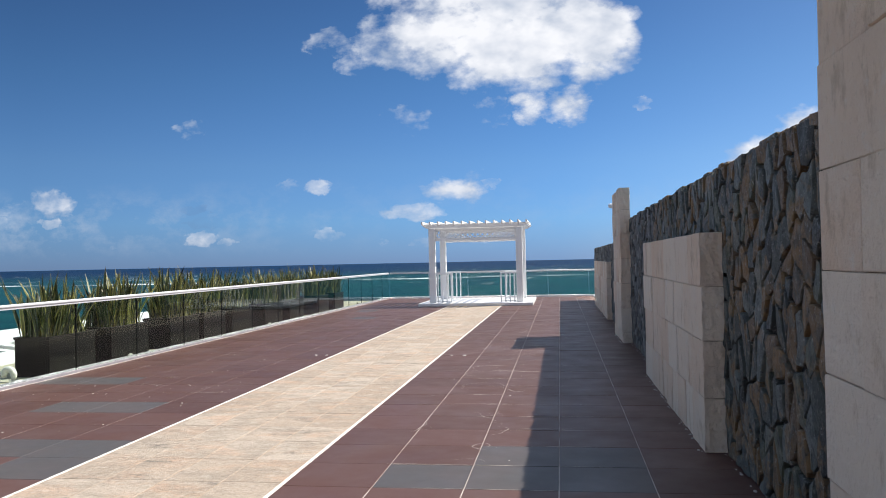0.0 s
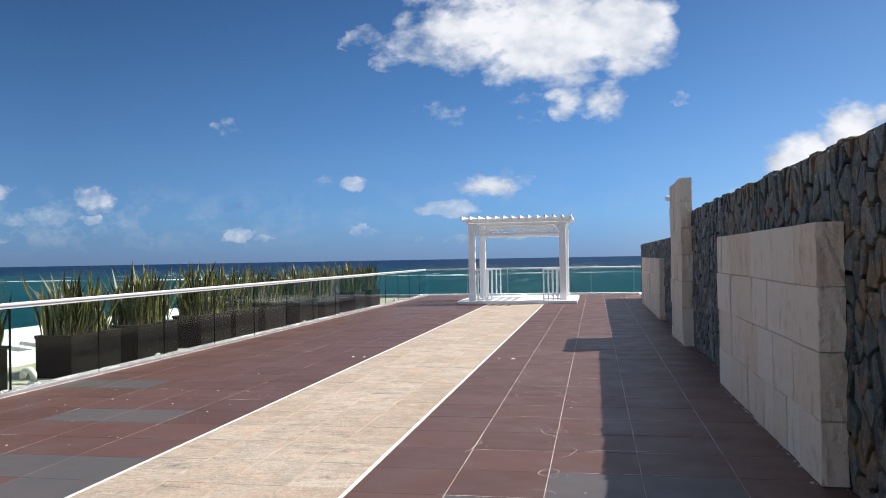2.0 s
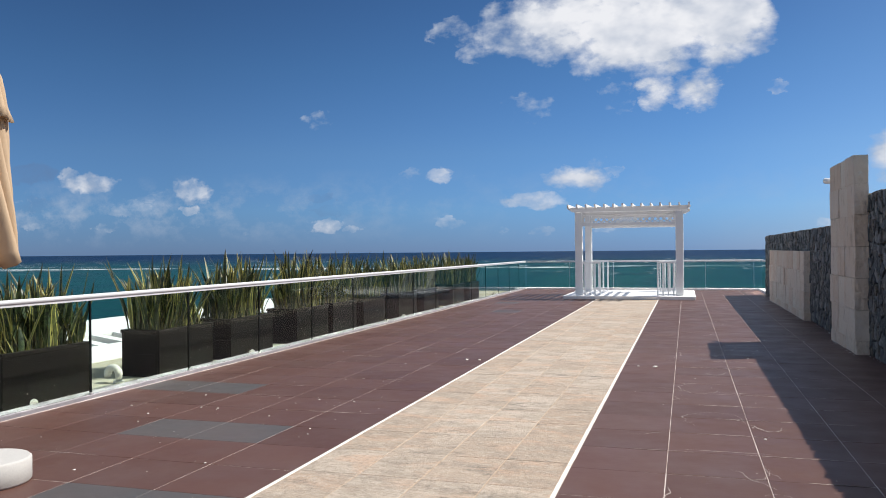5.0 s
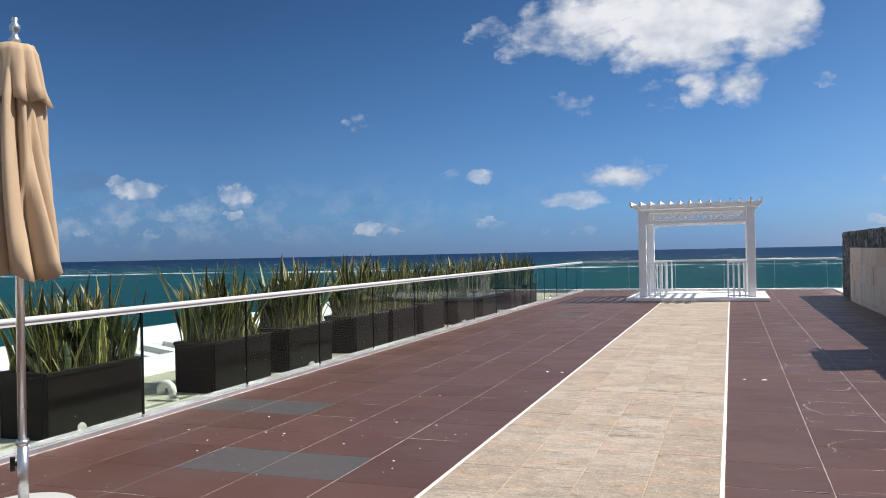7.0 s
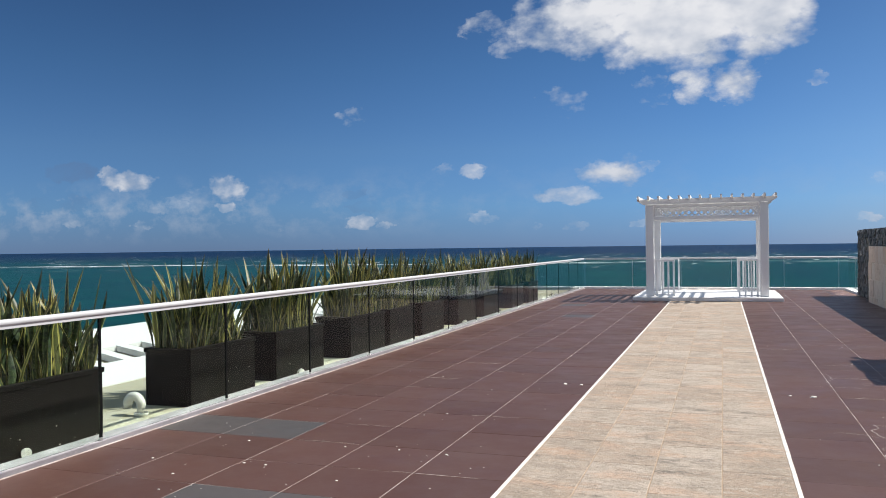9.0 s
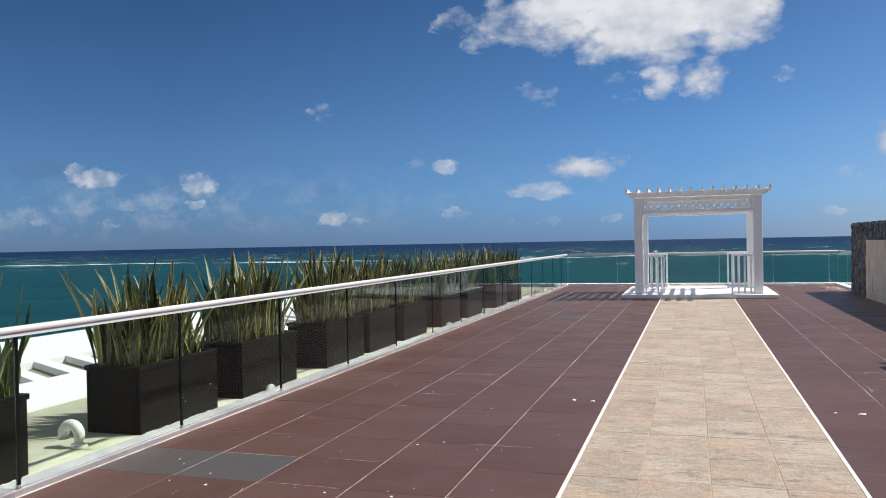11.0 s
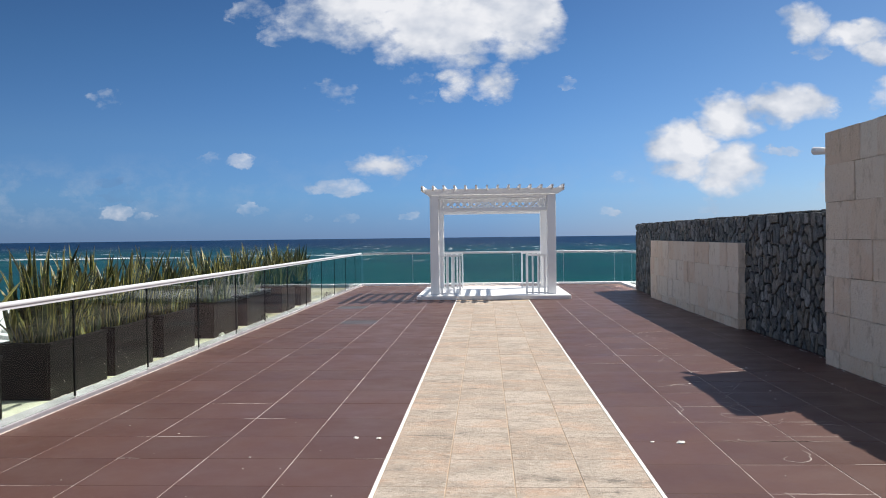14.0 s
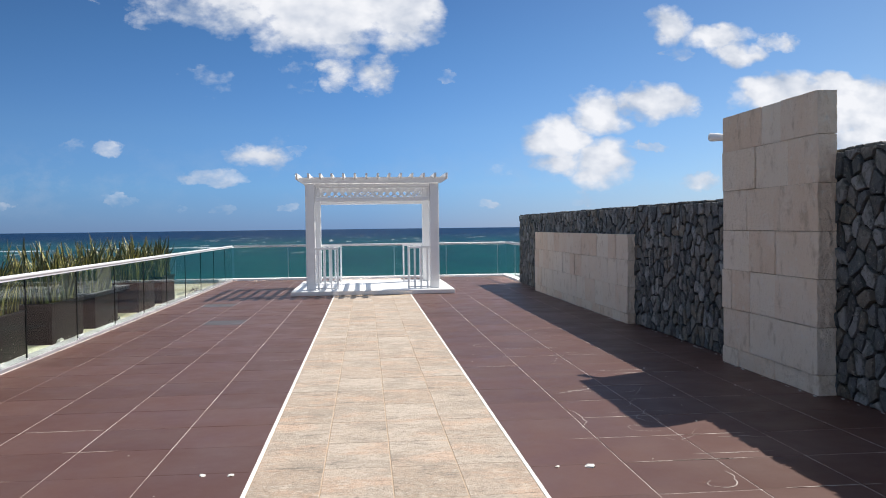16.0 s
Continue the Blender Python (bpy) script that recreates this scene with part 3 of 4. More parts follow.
railing("railing", "short glass balustrade returning to the stone wall", (3.92, FAR_Y - 0.06), (3.92, WALL_END + 0.02), 1.4, 1.4, 0.06, M_STEEL, 0.004)

# ---- pergola ----
PX, PY = 0.025, 18.36      # middle and front edge of its base
pergola = thing("pergola", "white painted wooden wedding pergola on a low white platform", "pergola", at=(PX, PY, 0))
part("platform", box(-1.77, 1.77, 0, 3.35, 0, 0.10, 0.012), M_WHITE, pergola, "low white painted platform")
part("plinth", box(-1.72, 1.72, 0.05, 3.3, 0.0005, 0.02), M_WHITE, pergola)
PF, PB, SX = 0.40, 2.75, 1.36   # front and back post rows, half span
post = mesh_of("post", box(-0.1, 0.1, -0.1, 0.1, 0.10, 2.43, 0.008), M_WHITE)
for sx in (-SX, SX):
    for py in (PF, PB):
        p = part("post", post, None, pergola, at=pose(sx, py, 0))
for py in (PF, PB):
    part("lower_rail", box(-SX + 0.102, SX - 0.102, py - 0.05, py + 0.05, 2.035, 2.13, 0.006), M_WHITE, pergola)
    part("upper_rail", box(-SX + 0.102, SX - 0.102, py - 0.05, py + 0.05, 2.345, 2.43, 0.006), M_WHITE, pergola)
    # crossed lattice slats in two layers
    x0, x1, z0, z1 = -SX + 0.15, SX - 0.15, 2.13, 2.345
    for s in (1, -1):
        step = (x1 - x0) / 15
        for i in range(-3, 19):
            cx = x0 + i * step
            a, b = Vector((cx, z0)), Vector((cx + s * (z1 - z0), z1))
            lo, hi = max(min(a.x, b.x), x0), min(max(a.x, b.x), x1)
            if hi - lo < 0.03:
                continue
            fa, fb = (lo - a.x) / (b.x - a.x), (hi - a.x) / (b.x - a.x)
            p, q = a.lerp(b, fa), a.lerp(b, fb)
            ln = (q - p).length
            sw = 0.017 if py == PF else 0.016
            one = box(-ln / 2, ln / 2, -0.006, 0.006, -sw, sw)
            ang = math.degrees(math.atan2((q - p).y, (q - p).x))
            bmesh.ops.transform(one, matrix=pose((p.x + q.x) / 2, py + s * 0.0065, (p.y + q.y) / 2, 0, -ang, 0), verts=one.verts)
            part("lattice_slat", one, M_WHITE, pergola)
    part("lattice_stile", box(-SX + 0.102, -SX + 0.15, py - 0.03, py + 0.03, 2.131, 2.344, 0.004), M_WHITE, pergola)
    part("lattice_stile", box(SX - 0.15, SX - 0.102, py - 0.03, py + 0.03, 2.131, 2.344, 0.004), M_WHITE, pergola)
    # paired beams with splayed ends
    for oy in (-0.125, 0.125):
        beam = bmesh.new()
        prof = [(-1.66, 2.56), (-1.66, 2.52), (-1.52, 2.432), (1.52, 2.432), (1.66, 2.52), (1.66, 2.56)]
        f = beam.faces.new([beam.verts.new((x, py + oy - 0.022, z)) for x, z in prof])
        ex = bmesh.ops.extrude_face_region(beam, geom=[f])
        bmesh.ops.translate(beam, vec=(0, 0.044, 0), verts=[v for v in ex["geom"] if isinstance(v, bmesh.types.BMVert)])
        bmesh.ops.recalc_face_normals(beam, faces=beam.faces)
        part("beam", beam, M_WHITE, pergola)
raf = bmesh.new()
prof = [(PF - 0.42, 2.632), (PF - 0.42, 2.60), (PF - 0.32, 2.53), (PB + 0.32, 2.53), (PB + 0.42, 2.60), (PB + 0.42, 2.632)]
f = raf.faces.new([raf.verts.new((-0.022, y, z)) for y, z in prof])
ex = bmesh.ops.extrude_face_region(raf, geom=[f])
bmesh.ops.translate(raf, vec=(0.044, 0, 0), verts=[v for v in ex["geom"] if isinstance(v, bmesh.types.BMVert)])
bmesh.ops.recalc_face_normals(raf, faces=raf.faces)
raf = mesh_of("rafter", raf, M_WHITE)
for i in range(14):
    part("rafter", raf, None, pergola, at=pose(-1.615 + i * 3.23 / 13, 0, 0))
# short balustrades between posts and opening
bal = mesh_of("baluster", box(-0.02, 0.02, -0.02, 0.02, 0.10, 0.985, 0.003), M_WHITE)
for py in (PF, PB):
    for s in (-1, 1):
        xa, xb = s * (SX - 0.102), s * (SX - 0.60)
        part("top_rail", box(min(xa, xb), max(xa, xb), py - 0.03, py + 0.03, 0.985, 1.03, 0.005), M_WHITE, pergola)
        part("bottom_rail", box(min(xa, xb), max(xa, xb), py - 0.018, py + 0.018, 0.118, 0.146, 0.004), M_WHITE, pergola)
        for j in range(4):
            part("baluster", bal, None, pergola, at=pose(xa + (xb - xa) * (0.12 + 0.28 * j), py, 0))

# ---- fieldstone wall and limestone ----


def clip_cell(seed_pt, others, bounds):
    """The Voronoi cell of a point inside a rectangle."""
    x0, x1, z0, z1 = bounds
    poly = [(x0, z0), (x1, z0), (x1, z1), (x0, z1)]
    px, pz = seed_pt
    for qx, qz in others:
        mx, mz, nx, nz = (px + qx) / 2, (pz + qz) / 2, qx - px, qz - pz
        res = []
        for i in range(len(poly)):
            a, b = poly[i], poly[(i + 1) % len(poly)]
            da = (a[0] - mx) * nx + (a[1] - mz) * nz
            db = (b[0] - mx) * nx + (b[1] - mz) * nz
            if da <= 0:
                res.append(a)
            if (da < 0 < db) or (db < 0 < da):
                t = da / (da - db)
                res.append((a[0] + (b[0] - a[0]) * t, a[1] + (b[1] - a[1]) * t))
        poly = res
        if len(poly) < 3:
            return []
    return poly


def stone_cells(y0, y1, z0, z1, w, h, rng):
    """Irregular upright stones that fill a stretch of wall."""
    nx, nz = max(1, round((y1 - y0) / w)), max(1, round((z1 - z0) / h))
    pts = {}
    for i in range(nx):
        for j in range(nz):
            shift = 0.5 * (i % 2)
            if rng.random() < 0.13:
                continue
            pts[i, j] = ((i + 0.5 + rng.uniform(-0.46, 0.46)) * (y1 - y0) / nx * h / w, (j + 0.25 + shift + rng.uniform(-0.42, 0.42)) * (z1 - z0) / nz)
    f = h / w
    cells = []
    for (i, j), p in pts.items():
        near = [pts[a, b] for a in range(i - 4, i + 5) for b in range(j - 4, j + 5) if (a, b) in pts and (a, b) != (i, j)]
        poly = clip_cell(p, near, (0, (y1 - y0) * f, 0, z1 - z0))
        if len(poly) >= 3:
            cells.append([(y0 + x / f, z0 + z) for x, z in poly])
    return cells


def stone_mesh(poly, rng, depth, gap=0.0115):
    """One rough stone: a slab with a chamfered, uneven face; the face looks towards -x."""
    cx, cz = sum(p[0] for p in poly) / len(poly), sum(p[1] for p in poly) / len(poly)
    pts = []
    for i, p in enumerate(poly):
        q = poly[(i + 1) % len(poly)]
        pts.append(p)
        if math.hypot(q[0] - p[0], q[1] - p[1]) > 0.09:
            t = rng.uniform(0.35, 0.65)
            pts.append((p[0] + (q[0] - p[0]) * t + rng.uniform(-0.006, 0.006), p[1] + (q[1] - p[1]) * t + rng.uniform(-0.006, 0.006)))
    # soften corners
    sm = []
    n = len(pts)
    for i in range(n):
        a, b, c2 = pts[i - 1], pts[i], pts[(i + 1) % n]
        sm.append((b[0] * 0.88 + (a[0] + c2[0]) * 0.06, b[1] * 0.88 + (a[1] + c2[1]) * 0.06))
    rings = []
    tilt_y, tilt_z = rng.uniform(-0.10, 0.10), rng.uniform(-0.07, 0.07)
    for inset, d in ((gap, 0.0), (gap + 0.002, depth * 0.86), (gap + 0.008, depth)):
        rg = []
        for y, z in sm:
            dy, dz = y - cx, z - cz
            r = math.hypot(dy, dz) or 1
            kf = max(0.2, 1 - inset / r)
            wob = (rng.uniform(-0.005, 0.005) + dy * tilt_y + dz * tilt_z) if d else 0.0
            rg.append((-(d + wob), dy * kf, dz * kf))
        rings.append(rg)
    verts = [v for rg in rings for v in rg] + [(-(depth + rng.uniform(0.0, 0.008)), 0, 0)]
    faces = []
    for k2 in range(2):
        for i in range(n):
            j = (i + 1) % n
            faces.append((k2 * n + i, (k2 + 1) * n + i, (k2 + 1) * n + j, k2 * n + j))
    for i in range(n):
        faces.append((2 * n + i, 3 * n, 2 * n + (i + 1) % n))
    return verts, faces, (cx, cz)


rng = random.Random(7)
NEAR_TOP, FAR_TOP, STEP_Y = 2.065, 1.725, 8.3
COOL_Y = 3.9                # greyer stones from here on
wall = thing("wall_east", "dark fieldstone wall of irregular upright stones along the terrace", "wall", kind="structure")
# backing whose near-black colour carries the shadow of the gaps
part("core", box(WALL_X + 0.03, WALL_X + 0.30, DECK_Y0, STEP_Y, -0.3, NEAR_TOP - 0.02), M_SHADED_MORTAR, wall, "recessed mortar, near black for the shadow in the gaps")
part("core", box(WALL_X + 0.03, WALL_X + 0.30, STEP_Y + 0.002, WALL_END - 0.02, -0.3, FAR_TOP - 0.02), M_SHADED_MORTAR, wall, "recessed mortar, near black for the shadow in the gaps")
cap_rng = random.Random(3)
for y0, y1, zt in ((DECK_Y0, STEP_Y, NEAR_TOP), (STEP_Y, WALL_END, FAR_TOP)):
    yy = y0
    while yy < y1 - 0.05:
        ln = min(cap_rng.uniform(0.10, 0.26), y1 - yy)
        top = zt + (cap_rng.choice((-0.008, 0.0, 0.0, 0.006, 0.018)) if y0 < 0 else 0.004) + cap_rng.uniform(-0.006, 0.01)
        part("cap_stone", box(WALL_X + 0.012 + cap_rng.uniform(0, 0.02), WALL_X + 0.31, yy + 0.004, yy + ln - 0.004, zt - 0.019, top, 0.007), M_STONE if yy < COOL_Y else M_STONE_GREY, wall)
        yy += ln
far_v, far_f, grey_v, grey_f = [], [], [], []
single = 0
for y0, y1, z1, w, h in ((-7.0, COOL_Y, NEAR_TOP - 0.012, 0.135, 0.205), (COOL_Y, STEP_Y, NEAR_TOP - 0.012, 0.125, 0.155), (STEP_Y, WALL_END, FAR_TOP - 0.012, 0.125, 0.17)):
    for poly in stone_cells(y0, y1, 0.0, z1, w, h, rng):
        v, fcs, (cy, cz) = stone_mesh(poly, rng, rng.uniform(0.040, 0.054))
        hidden = (-0.2 < cy < 3.7 and cz < 1.5) or (7.4 < cy < 9.0) or (12.4 < cy < 18.6 and cz < 1.2) or cy < -4.6
        if hidden:
            continue
        if (-2.75 < cy < 0.6 or 9.0 < cy < 11.3) and single < 300:
            me = bpy.data.meshes.new("stone")
            me.from_pydata(v, [], fcs)
            me.materials.append(M_STONE if cy < COOL_Y else M_STONE_GREY)
            part("stone", me, None, wall, at=pose(WALL_X + 0.035, cy, cz))
            single += 1
        else:
            tv, tf = (far_v, far_f) if cy < COOL_Y else (grey_v, grey_f)
            n0 = len(tv)
            tv += [(a + WALL_X + 0.035, b + cy, c2 + cz) for a, b, c2 in v]
            tf += [tuple(i + n0 for i in fc) for fc in fcs]
for grey in (False, True):
    v, fcs = (grey_v, grey_f) if grey else (far_v, far_f)
    me = bpy.data.meshes.new("stones")
    me.from_pydata(v, [], fcs)
    me.materials.append(M_STONES_GREY if grey else M_STONES)
    tagged(part("stones", me, None, wall), kind="stuff")
# end of the wall towards the sea
for poly in stone_cells(0.0, 0.27, 0.0, FAR_TOP - 0.06, 0.13, 0.225, rng):
    v, fcs, (cy, cz) = stone_mesh(poly, rng, 0.04)
    me = bpy.data.meshes.new("stone")
    me.from_pydata(v, [], fcs)
    me.materials.append(M_STONE_GREY)
    part("stone", me, None, wall, at=pose(WALL_X + 0.30 - cy, WALL_END - 0.03, cz, 0, 0, -90))


def cladding(name, label, x0, x1, y0, y1, courses, seed, group):
    """A slab of sawn limestone blocks in courses, one block an object."""
    rr = random.Random(seed)
    ob = thing(name, label, "stone panel", group, at=(x0, y0, 0))
    depth, ln = x1 - x0, y1 - y0
    part("core", box(0.02, depth - 0.01, 0.02, ln - 0.02, 0, courses[-1] - 0.015), M_TANGROUT, ob, "mortar core")
    for z0, z1 in zip(courses, courses[1:]):
        s = 0.0
        first = True
        while s < ln - 0.01:
            w = rr.uniform(0.32, 0.74)
            if ln - s - w < 0.18:
                w = ln - s
            g = 0.0021
            px = rr.uniform(-0.009, 0.008)
            b = box(px, depth if (s == 0 or s + w >= ln - 1e-6) else 0.06, s + g, s + w - g, z0 + g, z1 - g, 0.0035)
            # worn, uneven edges
            for v in b.verts:
                if abs(v.co.x - px) < 0.02:
                    v.co.x += rr.uniform(-0.004, 0.004)
                v.co.z += rr.uniform(-0.0022, 0.0022)
            if s == 0:
                # split face on the end
                bmesh.ops.subdivide_edges(b, edges=[e for e in b.edges if e.calc_length() > 0.1], cuts=4, use_grid_fill=True)
                for v in b.verts:
                    v.co += Vector((rr.uniform(-0.004, 0.004), rr.uniform(-0.007, 0.006) if v.co.y < 0.02 else 0.0, 0.0))
            part("block", b, M_LIME, ob)
            s += w
    return ob


PIL = [0, 0.172, 0.575, 0.98, 1.385, 1.79, 2.195, 2.56]
cladding("pillar", "tall cream limestone pillar of coursed blocks against the wall", 3.617, 3.783, 7.29, 9.085, PIL, 2, "limestone pillars")
cladding("pillar", "tall cream limestone pillar of coursed blocks near the entrance", 3.617, 3.783, -5.1, -2.98, [0, 0.16, 0.56, 0.96, 1.35, 1.73, 2.13, 2.56], 5, "limestone pillars")
cladding("stone_panel", "low cream limestone panel of coursed blocks against fieldstone", 3.63, 3.783, -0.24, 3.75, [0, 0.39, 0.80, 1.19, 1.58], 9, "limestone panels")
cladding("stone_panel", "long low cream limestone panel set against fieldstone", 3.66, 3.783, 12.33, 18.74, [0, 0.15, 0.545, 0.935, 1.315], 14, "limestone panels")

# floodlight behind the pillar
lamp = thing("floodlight", "small white bullet floodlight fixed to the limestone pillar", "lamp", at=(3.70, 9.085, 2.36))
part("bracket", box(-0.02, 0.02, 0.0, 0.06, -0.03, 0.03, 0.004), M_WHITE, lamp)
part("housing", tube([(-0.02, 0.03, 0.0), (-0.07, 0.14, 0.02), (-0.1, 0.24, 0.03)], [0.035, 0.042, 0.046], 14), M_WHITE, lamp)

# ---- planters ----


def leaf(bm, x, y, z, h, w, lean, az, curl, rr):
    """A stiff sword-shaped leaf, folded along its middle."""
    d = Vector((math.cos(az), math.sin(az), 0))
    s = Vector((-math.sin(az), math.cos(az), 0))
    tw = rr.uniform(-0.9, 0.9)
    rows = []
    uvs = bm.loops.layers.uv.get("across") or bm.loops.layers.uv.new("across")
    wave = rr.uniform(0, 6.28)
    for t, kw in ((0, 0.5), (0.2, 0.75), (0.4, 1.0), (0.58, 0.92), (0.74, 0.8), (0.9, 0.42), (1.0, 0.03)):
        c0 = Vector((x, y, z)) + s * (0.018 * math.sin(wave + 5.5 * t) * t) + d * (lean * t + curl * t * t) * h + Vector((0, 0, h * t * (1 - 0.25 * abs(lean + curl * t))))
        sd = (s * math.cos(tw * t) + d * math.sin(tw * t)) * w * kw * 0.5
        nrm = (d * math.cos(tw * t) - s * math.sin(tw * t)) * w * kw * 0.22
        rows.append((t, [bm.verts.new(c0 - sd), bm.verts.new(c0 - nrm), bm.verts.new(c0 + sd)]))
    for (ta, a), (tb, b) in zip(rows, rows[1:]):
        for i in range(2):
            f = bm.faces.new((a[i], a[i + 1], b[i + 1], b[i]))
            f.smooth = True
            for lp, u, v in zip(f.loops, (i / 2, i / 2 + 0.5, i / 2 + 0.5, i / 2), (ta, ta, tb, tb)):
                lp[uvs].uv = (u, v)


PL_X0, PL_X1, PL_Z0, PL_Z1 = -4.95, -4.42, -0.09, 0.465
PLANTERS = [(1.78, 2.90, 0.92), (4.06, 5.18, 0.98), (5.62, 6.78, 1.06), (7.57, 8.75, 1.06), (8.95, 10.0, 1.02), (10.35, 11.48, 1.0), (12.33, 13.55, 0.98), (14.1, 15.25, 1.02), (16.55, 17.68, 1.0), (18.3, 19.4, 0.95)]
for n, (y0, y1, ph) in enumerate(PLANTERS):
    rr = random.Random(40 + n)
    ob = thing("planter", "dark brown rectangular planter standing on the roof ledge", "planter", "planters along the railing", at=(PL_X1, y0, PL_Z0))
    L, W, H = y1 - y0, PL_X1 - PL_X0, PL_Z1 - PL_Z0
    body = bmesh.new()
    for a in (box(-0.03, 0, 0, L, 0, H, 0.004), box(-W, -W + 0.03, 0, L, 0, H, 0.004), box(-W + 0.03, -0.03, 0, 0.03, 0, H, 0.004), box(-W + 0.03, -0.03, L - 0.03, L, 0, H, 0.004), box(-W + 0.03, -0.03, 0.03, L - 0.03, 0.02, 0.05)):
        merge(body, a)
    body = part("body", body, M_PLANTER, ob)
    part("rim", box(-0.045, 0.012, -0.012, L + 0.012, H - 0.035, H + 0.006, 0.004), M_PLANTER, ob)
    part("rim", box(-W - 0.012, -W + 0.045, -0.012, L + 0.012, H - 0.035, H + 0.006, 0.004), M_PLANTER, ob)
    part("rim", box(-W + 0.046, -0.046, -0.012, 0.045, H - 0.035, H + 0.006, 0.004), M_PLANTER, ob)
    part("rim", box(-W + 0.046, -0.046, L - 0.045, L + 0.012, H - 0.035, H + 0.006, 0.004), M_PLANTER, ob)
    part("soil", box(-W + 0.031, -0.031, 0.031, L - 0.031, H - 0.12, H - 0.07), M_SOIL, ob, "dry dark soil")
    part("access_panel", box(-W + 0.2, -0.06, -0.006, 0.001, 0.02, 0.27, 0.003), M_PLANTER, body)
    crust = bmesh.new()
    for _ in range(26):
        cy2 = rr.uniform(0.02, L)
        bmesh.ops.create_icosphere(crust, subdivisions=1, radius=rr.uniform(0.006, 0.02), matrix=Matrix.Translation((rr.uniform(0.0, 0.02), cy2, 0.003)) @ Matrix.Diagonal((0.8, rr.uniform(0.8, 2.2), 0.5, 1)))
    for _ in range(8):
        bmesh.ops.create_icosphere(crust, subdivisions=1, radius=rr.uniform(0.003, 0.008), matrix=Matrix.Translation((0.001, rr.uniform(0, L), rr.uniform(0.02, 0.3))) @ Matrix.Diagonal((0.25, 1, 1, 1)))
    part("lime_crust", crust, M_SALT, ob, "white lime crust along the foot")
    plant = bmesh.new()
    for _ in range(290):
        lx, ly = rr.uniform(-W + 0.06, -0.06), rr.uniform(0.05, L - 0.05)
        out = (ly / L - 0.5) * 0.5
        leaf(plant, lx, ly, H - 0.08, ph * rr.choice((0.4, 0.5, 0.6, 0.65, 0.7, 0.8, 0.9, 1.05)) * rr.uniform(0.75, 1.02), rr.uniform(0.030, 0.062),
             abs(rr.gauss(0.10, 0.15)), math.atan2(out + rr.uniform(-0.4, 0.4), rr.uniform(-0.5, 0.5)), rr.uniform(-0.05, 0.28), rr)
    me = mesh_of("snake_plant", plant, M_LEAF)
    tagged(part("snake_plant", me, None, at=pose(PL_X1, y0, PL_Z0)), "dense upright yellow-green sword leaves in a dark planter", "plant", "snake plants in planters")

# ---- drain vents on the ledge ----
for (vx, vy) in ((-4.64, 3.62),):
    ob = thing("vent_pipe", "white plastic elbow vent pipe on the pale roof ledge", "pipe", at=(vx, vy, ROOF_Z))
    part("pipe", tube([(0, 0, 0), (0, 0, 0.10)] + [(-0.075 + 0.075 * math.cos(a), 0, 0.10 + 0.075 * math.sin(a)) for a in [math.pi * i / 8 for i in range(1, 9)]] + [(-0.15, 0, 0.06)], 0.042, 14), M_PVC, ob, smooth=False)
    part("collar", tube([(0, 0, 0.0), (0, 0, 0.03)], 0.062, 14), M_PVC, ob)
for (vx, vy) in ((-4.25, 1.95), (-4.2, 5.75), (-4.2, 11.95), (-4.2, 20.6)):
    ob = thing("drain_cap", "small white plastic pipe end behind the glass", "pipe", "pipe ends on the ledge", at=(vx, vy, ROOF_Z))
    part("pipe", tube([(0, 0, 0), (0, 0, 0.08), (0.012, -0.008, 0.105), (0.045, -0.03, 0.11)], 0.024, 12), M_PVC, ob)
    part("ring", tube([(0.045, -0.03, 0.11), (0.057, -0.038, 0.11)], 0.034, 14), M_PVC, ob)

for n, (cx, cy) in enumerate(((-4.25, 14.2), (-4.25, 16.1), (-4.25, 20.3))):
    r2 = random.Random(60 + n)
    pts = []
    for i in range(40):
        a = i * 0.45
        pts.append((cx + math.cos(a) * 0.07 * (1 + 0.3 * math.sin(i)), cy + math.sin(a) * 0.12 + i * 0.012, ROOF_Z + 0.012 + 0.004 * i * (0.5 + 0.5 * math.sin(i * 0.9))))
    tagged(part("cable", tube(pts, 0.007, 6), M_BLACK), "loose coil of black cable on the roof ledge", "cable", "cables on the ledge")

# ---- closed market umbrella ----
UX, UY = -2.525, -0.21
umb = thing("umbrella", "closed beige canvas market umbrella on a steel pole", "umbrella", at=(UX, UY, 0))
part("base", tube([(0, 0, 0), (0, 0, 0.012), (0, 0, 0.138), (0, 0, 0.15)], [0.245, 0.255, 0.255, 0.242], 40), M_GRANITE, umb, "round speckled stone base")
sleeve = part("sleeve", tube([(0, 0, 0.15), (0, 0, 0.47)], 0.026, 18), M_STEEL, umb, "wider steel sleeve")
part("collar", tube([(0, 0, 0.465), (0, 0, 0.49)], 0.031, 18), M_STEEL, umb)
part("pole", tube([(0, 0, 0.49), (0, 0, 2.52)], 0.021, 18), M_STEEL, umb, "brushed steel pole")
knob = tube([(-0.02, 0, 0.36), (-0.075, 0.0, 0.36)], 0.009, 10)
tube([(-0.07, 0.0, 0.325), (-0.07, 0.0, 0.395)], 0.013, 10, knob)
part("knob", knob, M_BLACK, sleeve, "dark clamping knob")
part("finial", tube([(0, 0, 2.510), (0, 0, 2.535), (0, 0, 2.550), (0, 0, 2.570), (0, 0, 2.590), (0, 0, 2.605), (0, 0, 2.625), (0, 0, 2.645), (0, 0, 2.652)], [0.024, 0.03, 0.017, 0.014, 0.026, 0.026, 0.014, 0.017, 0.006], 16), M_STEEL, umb, "turned metal finial")


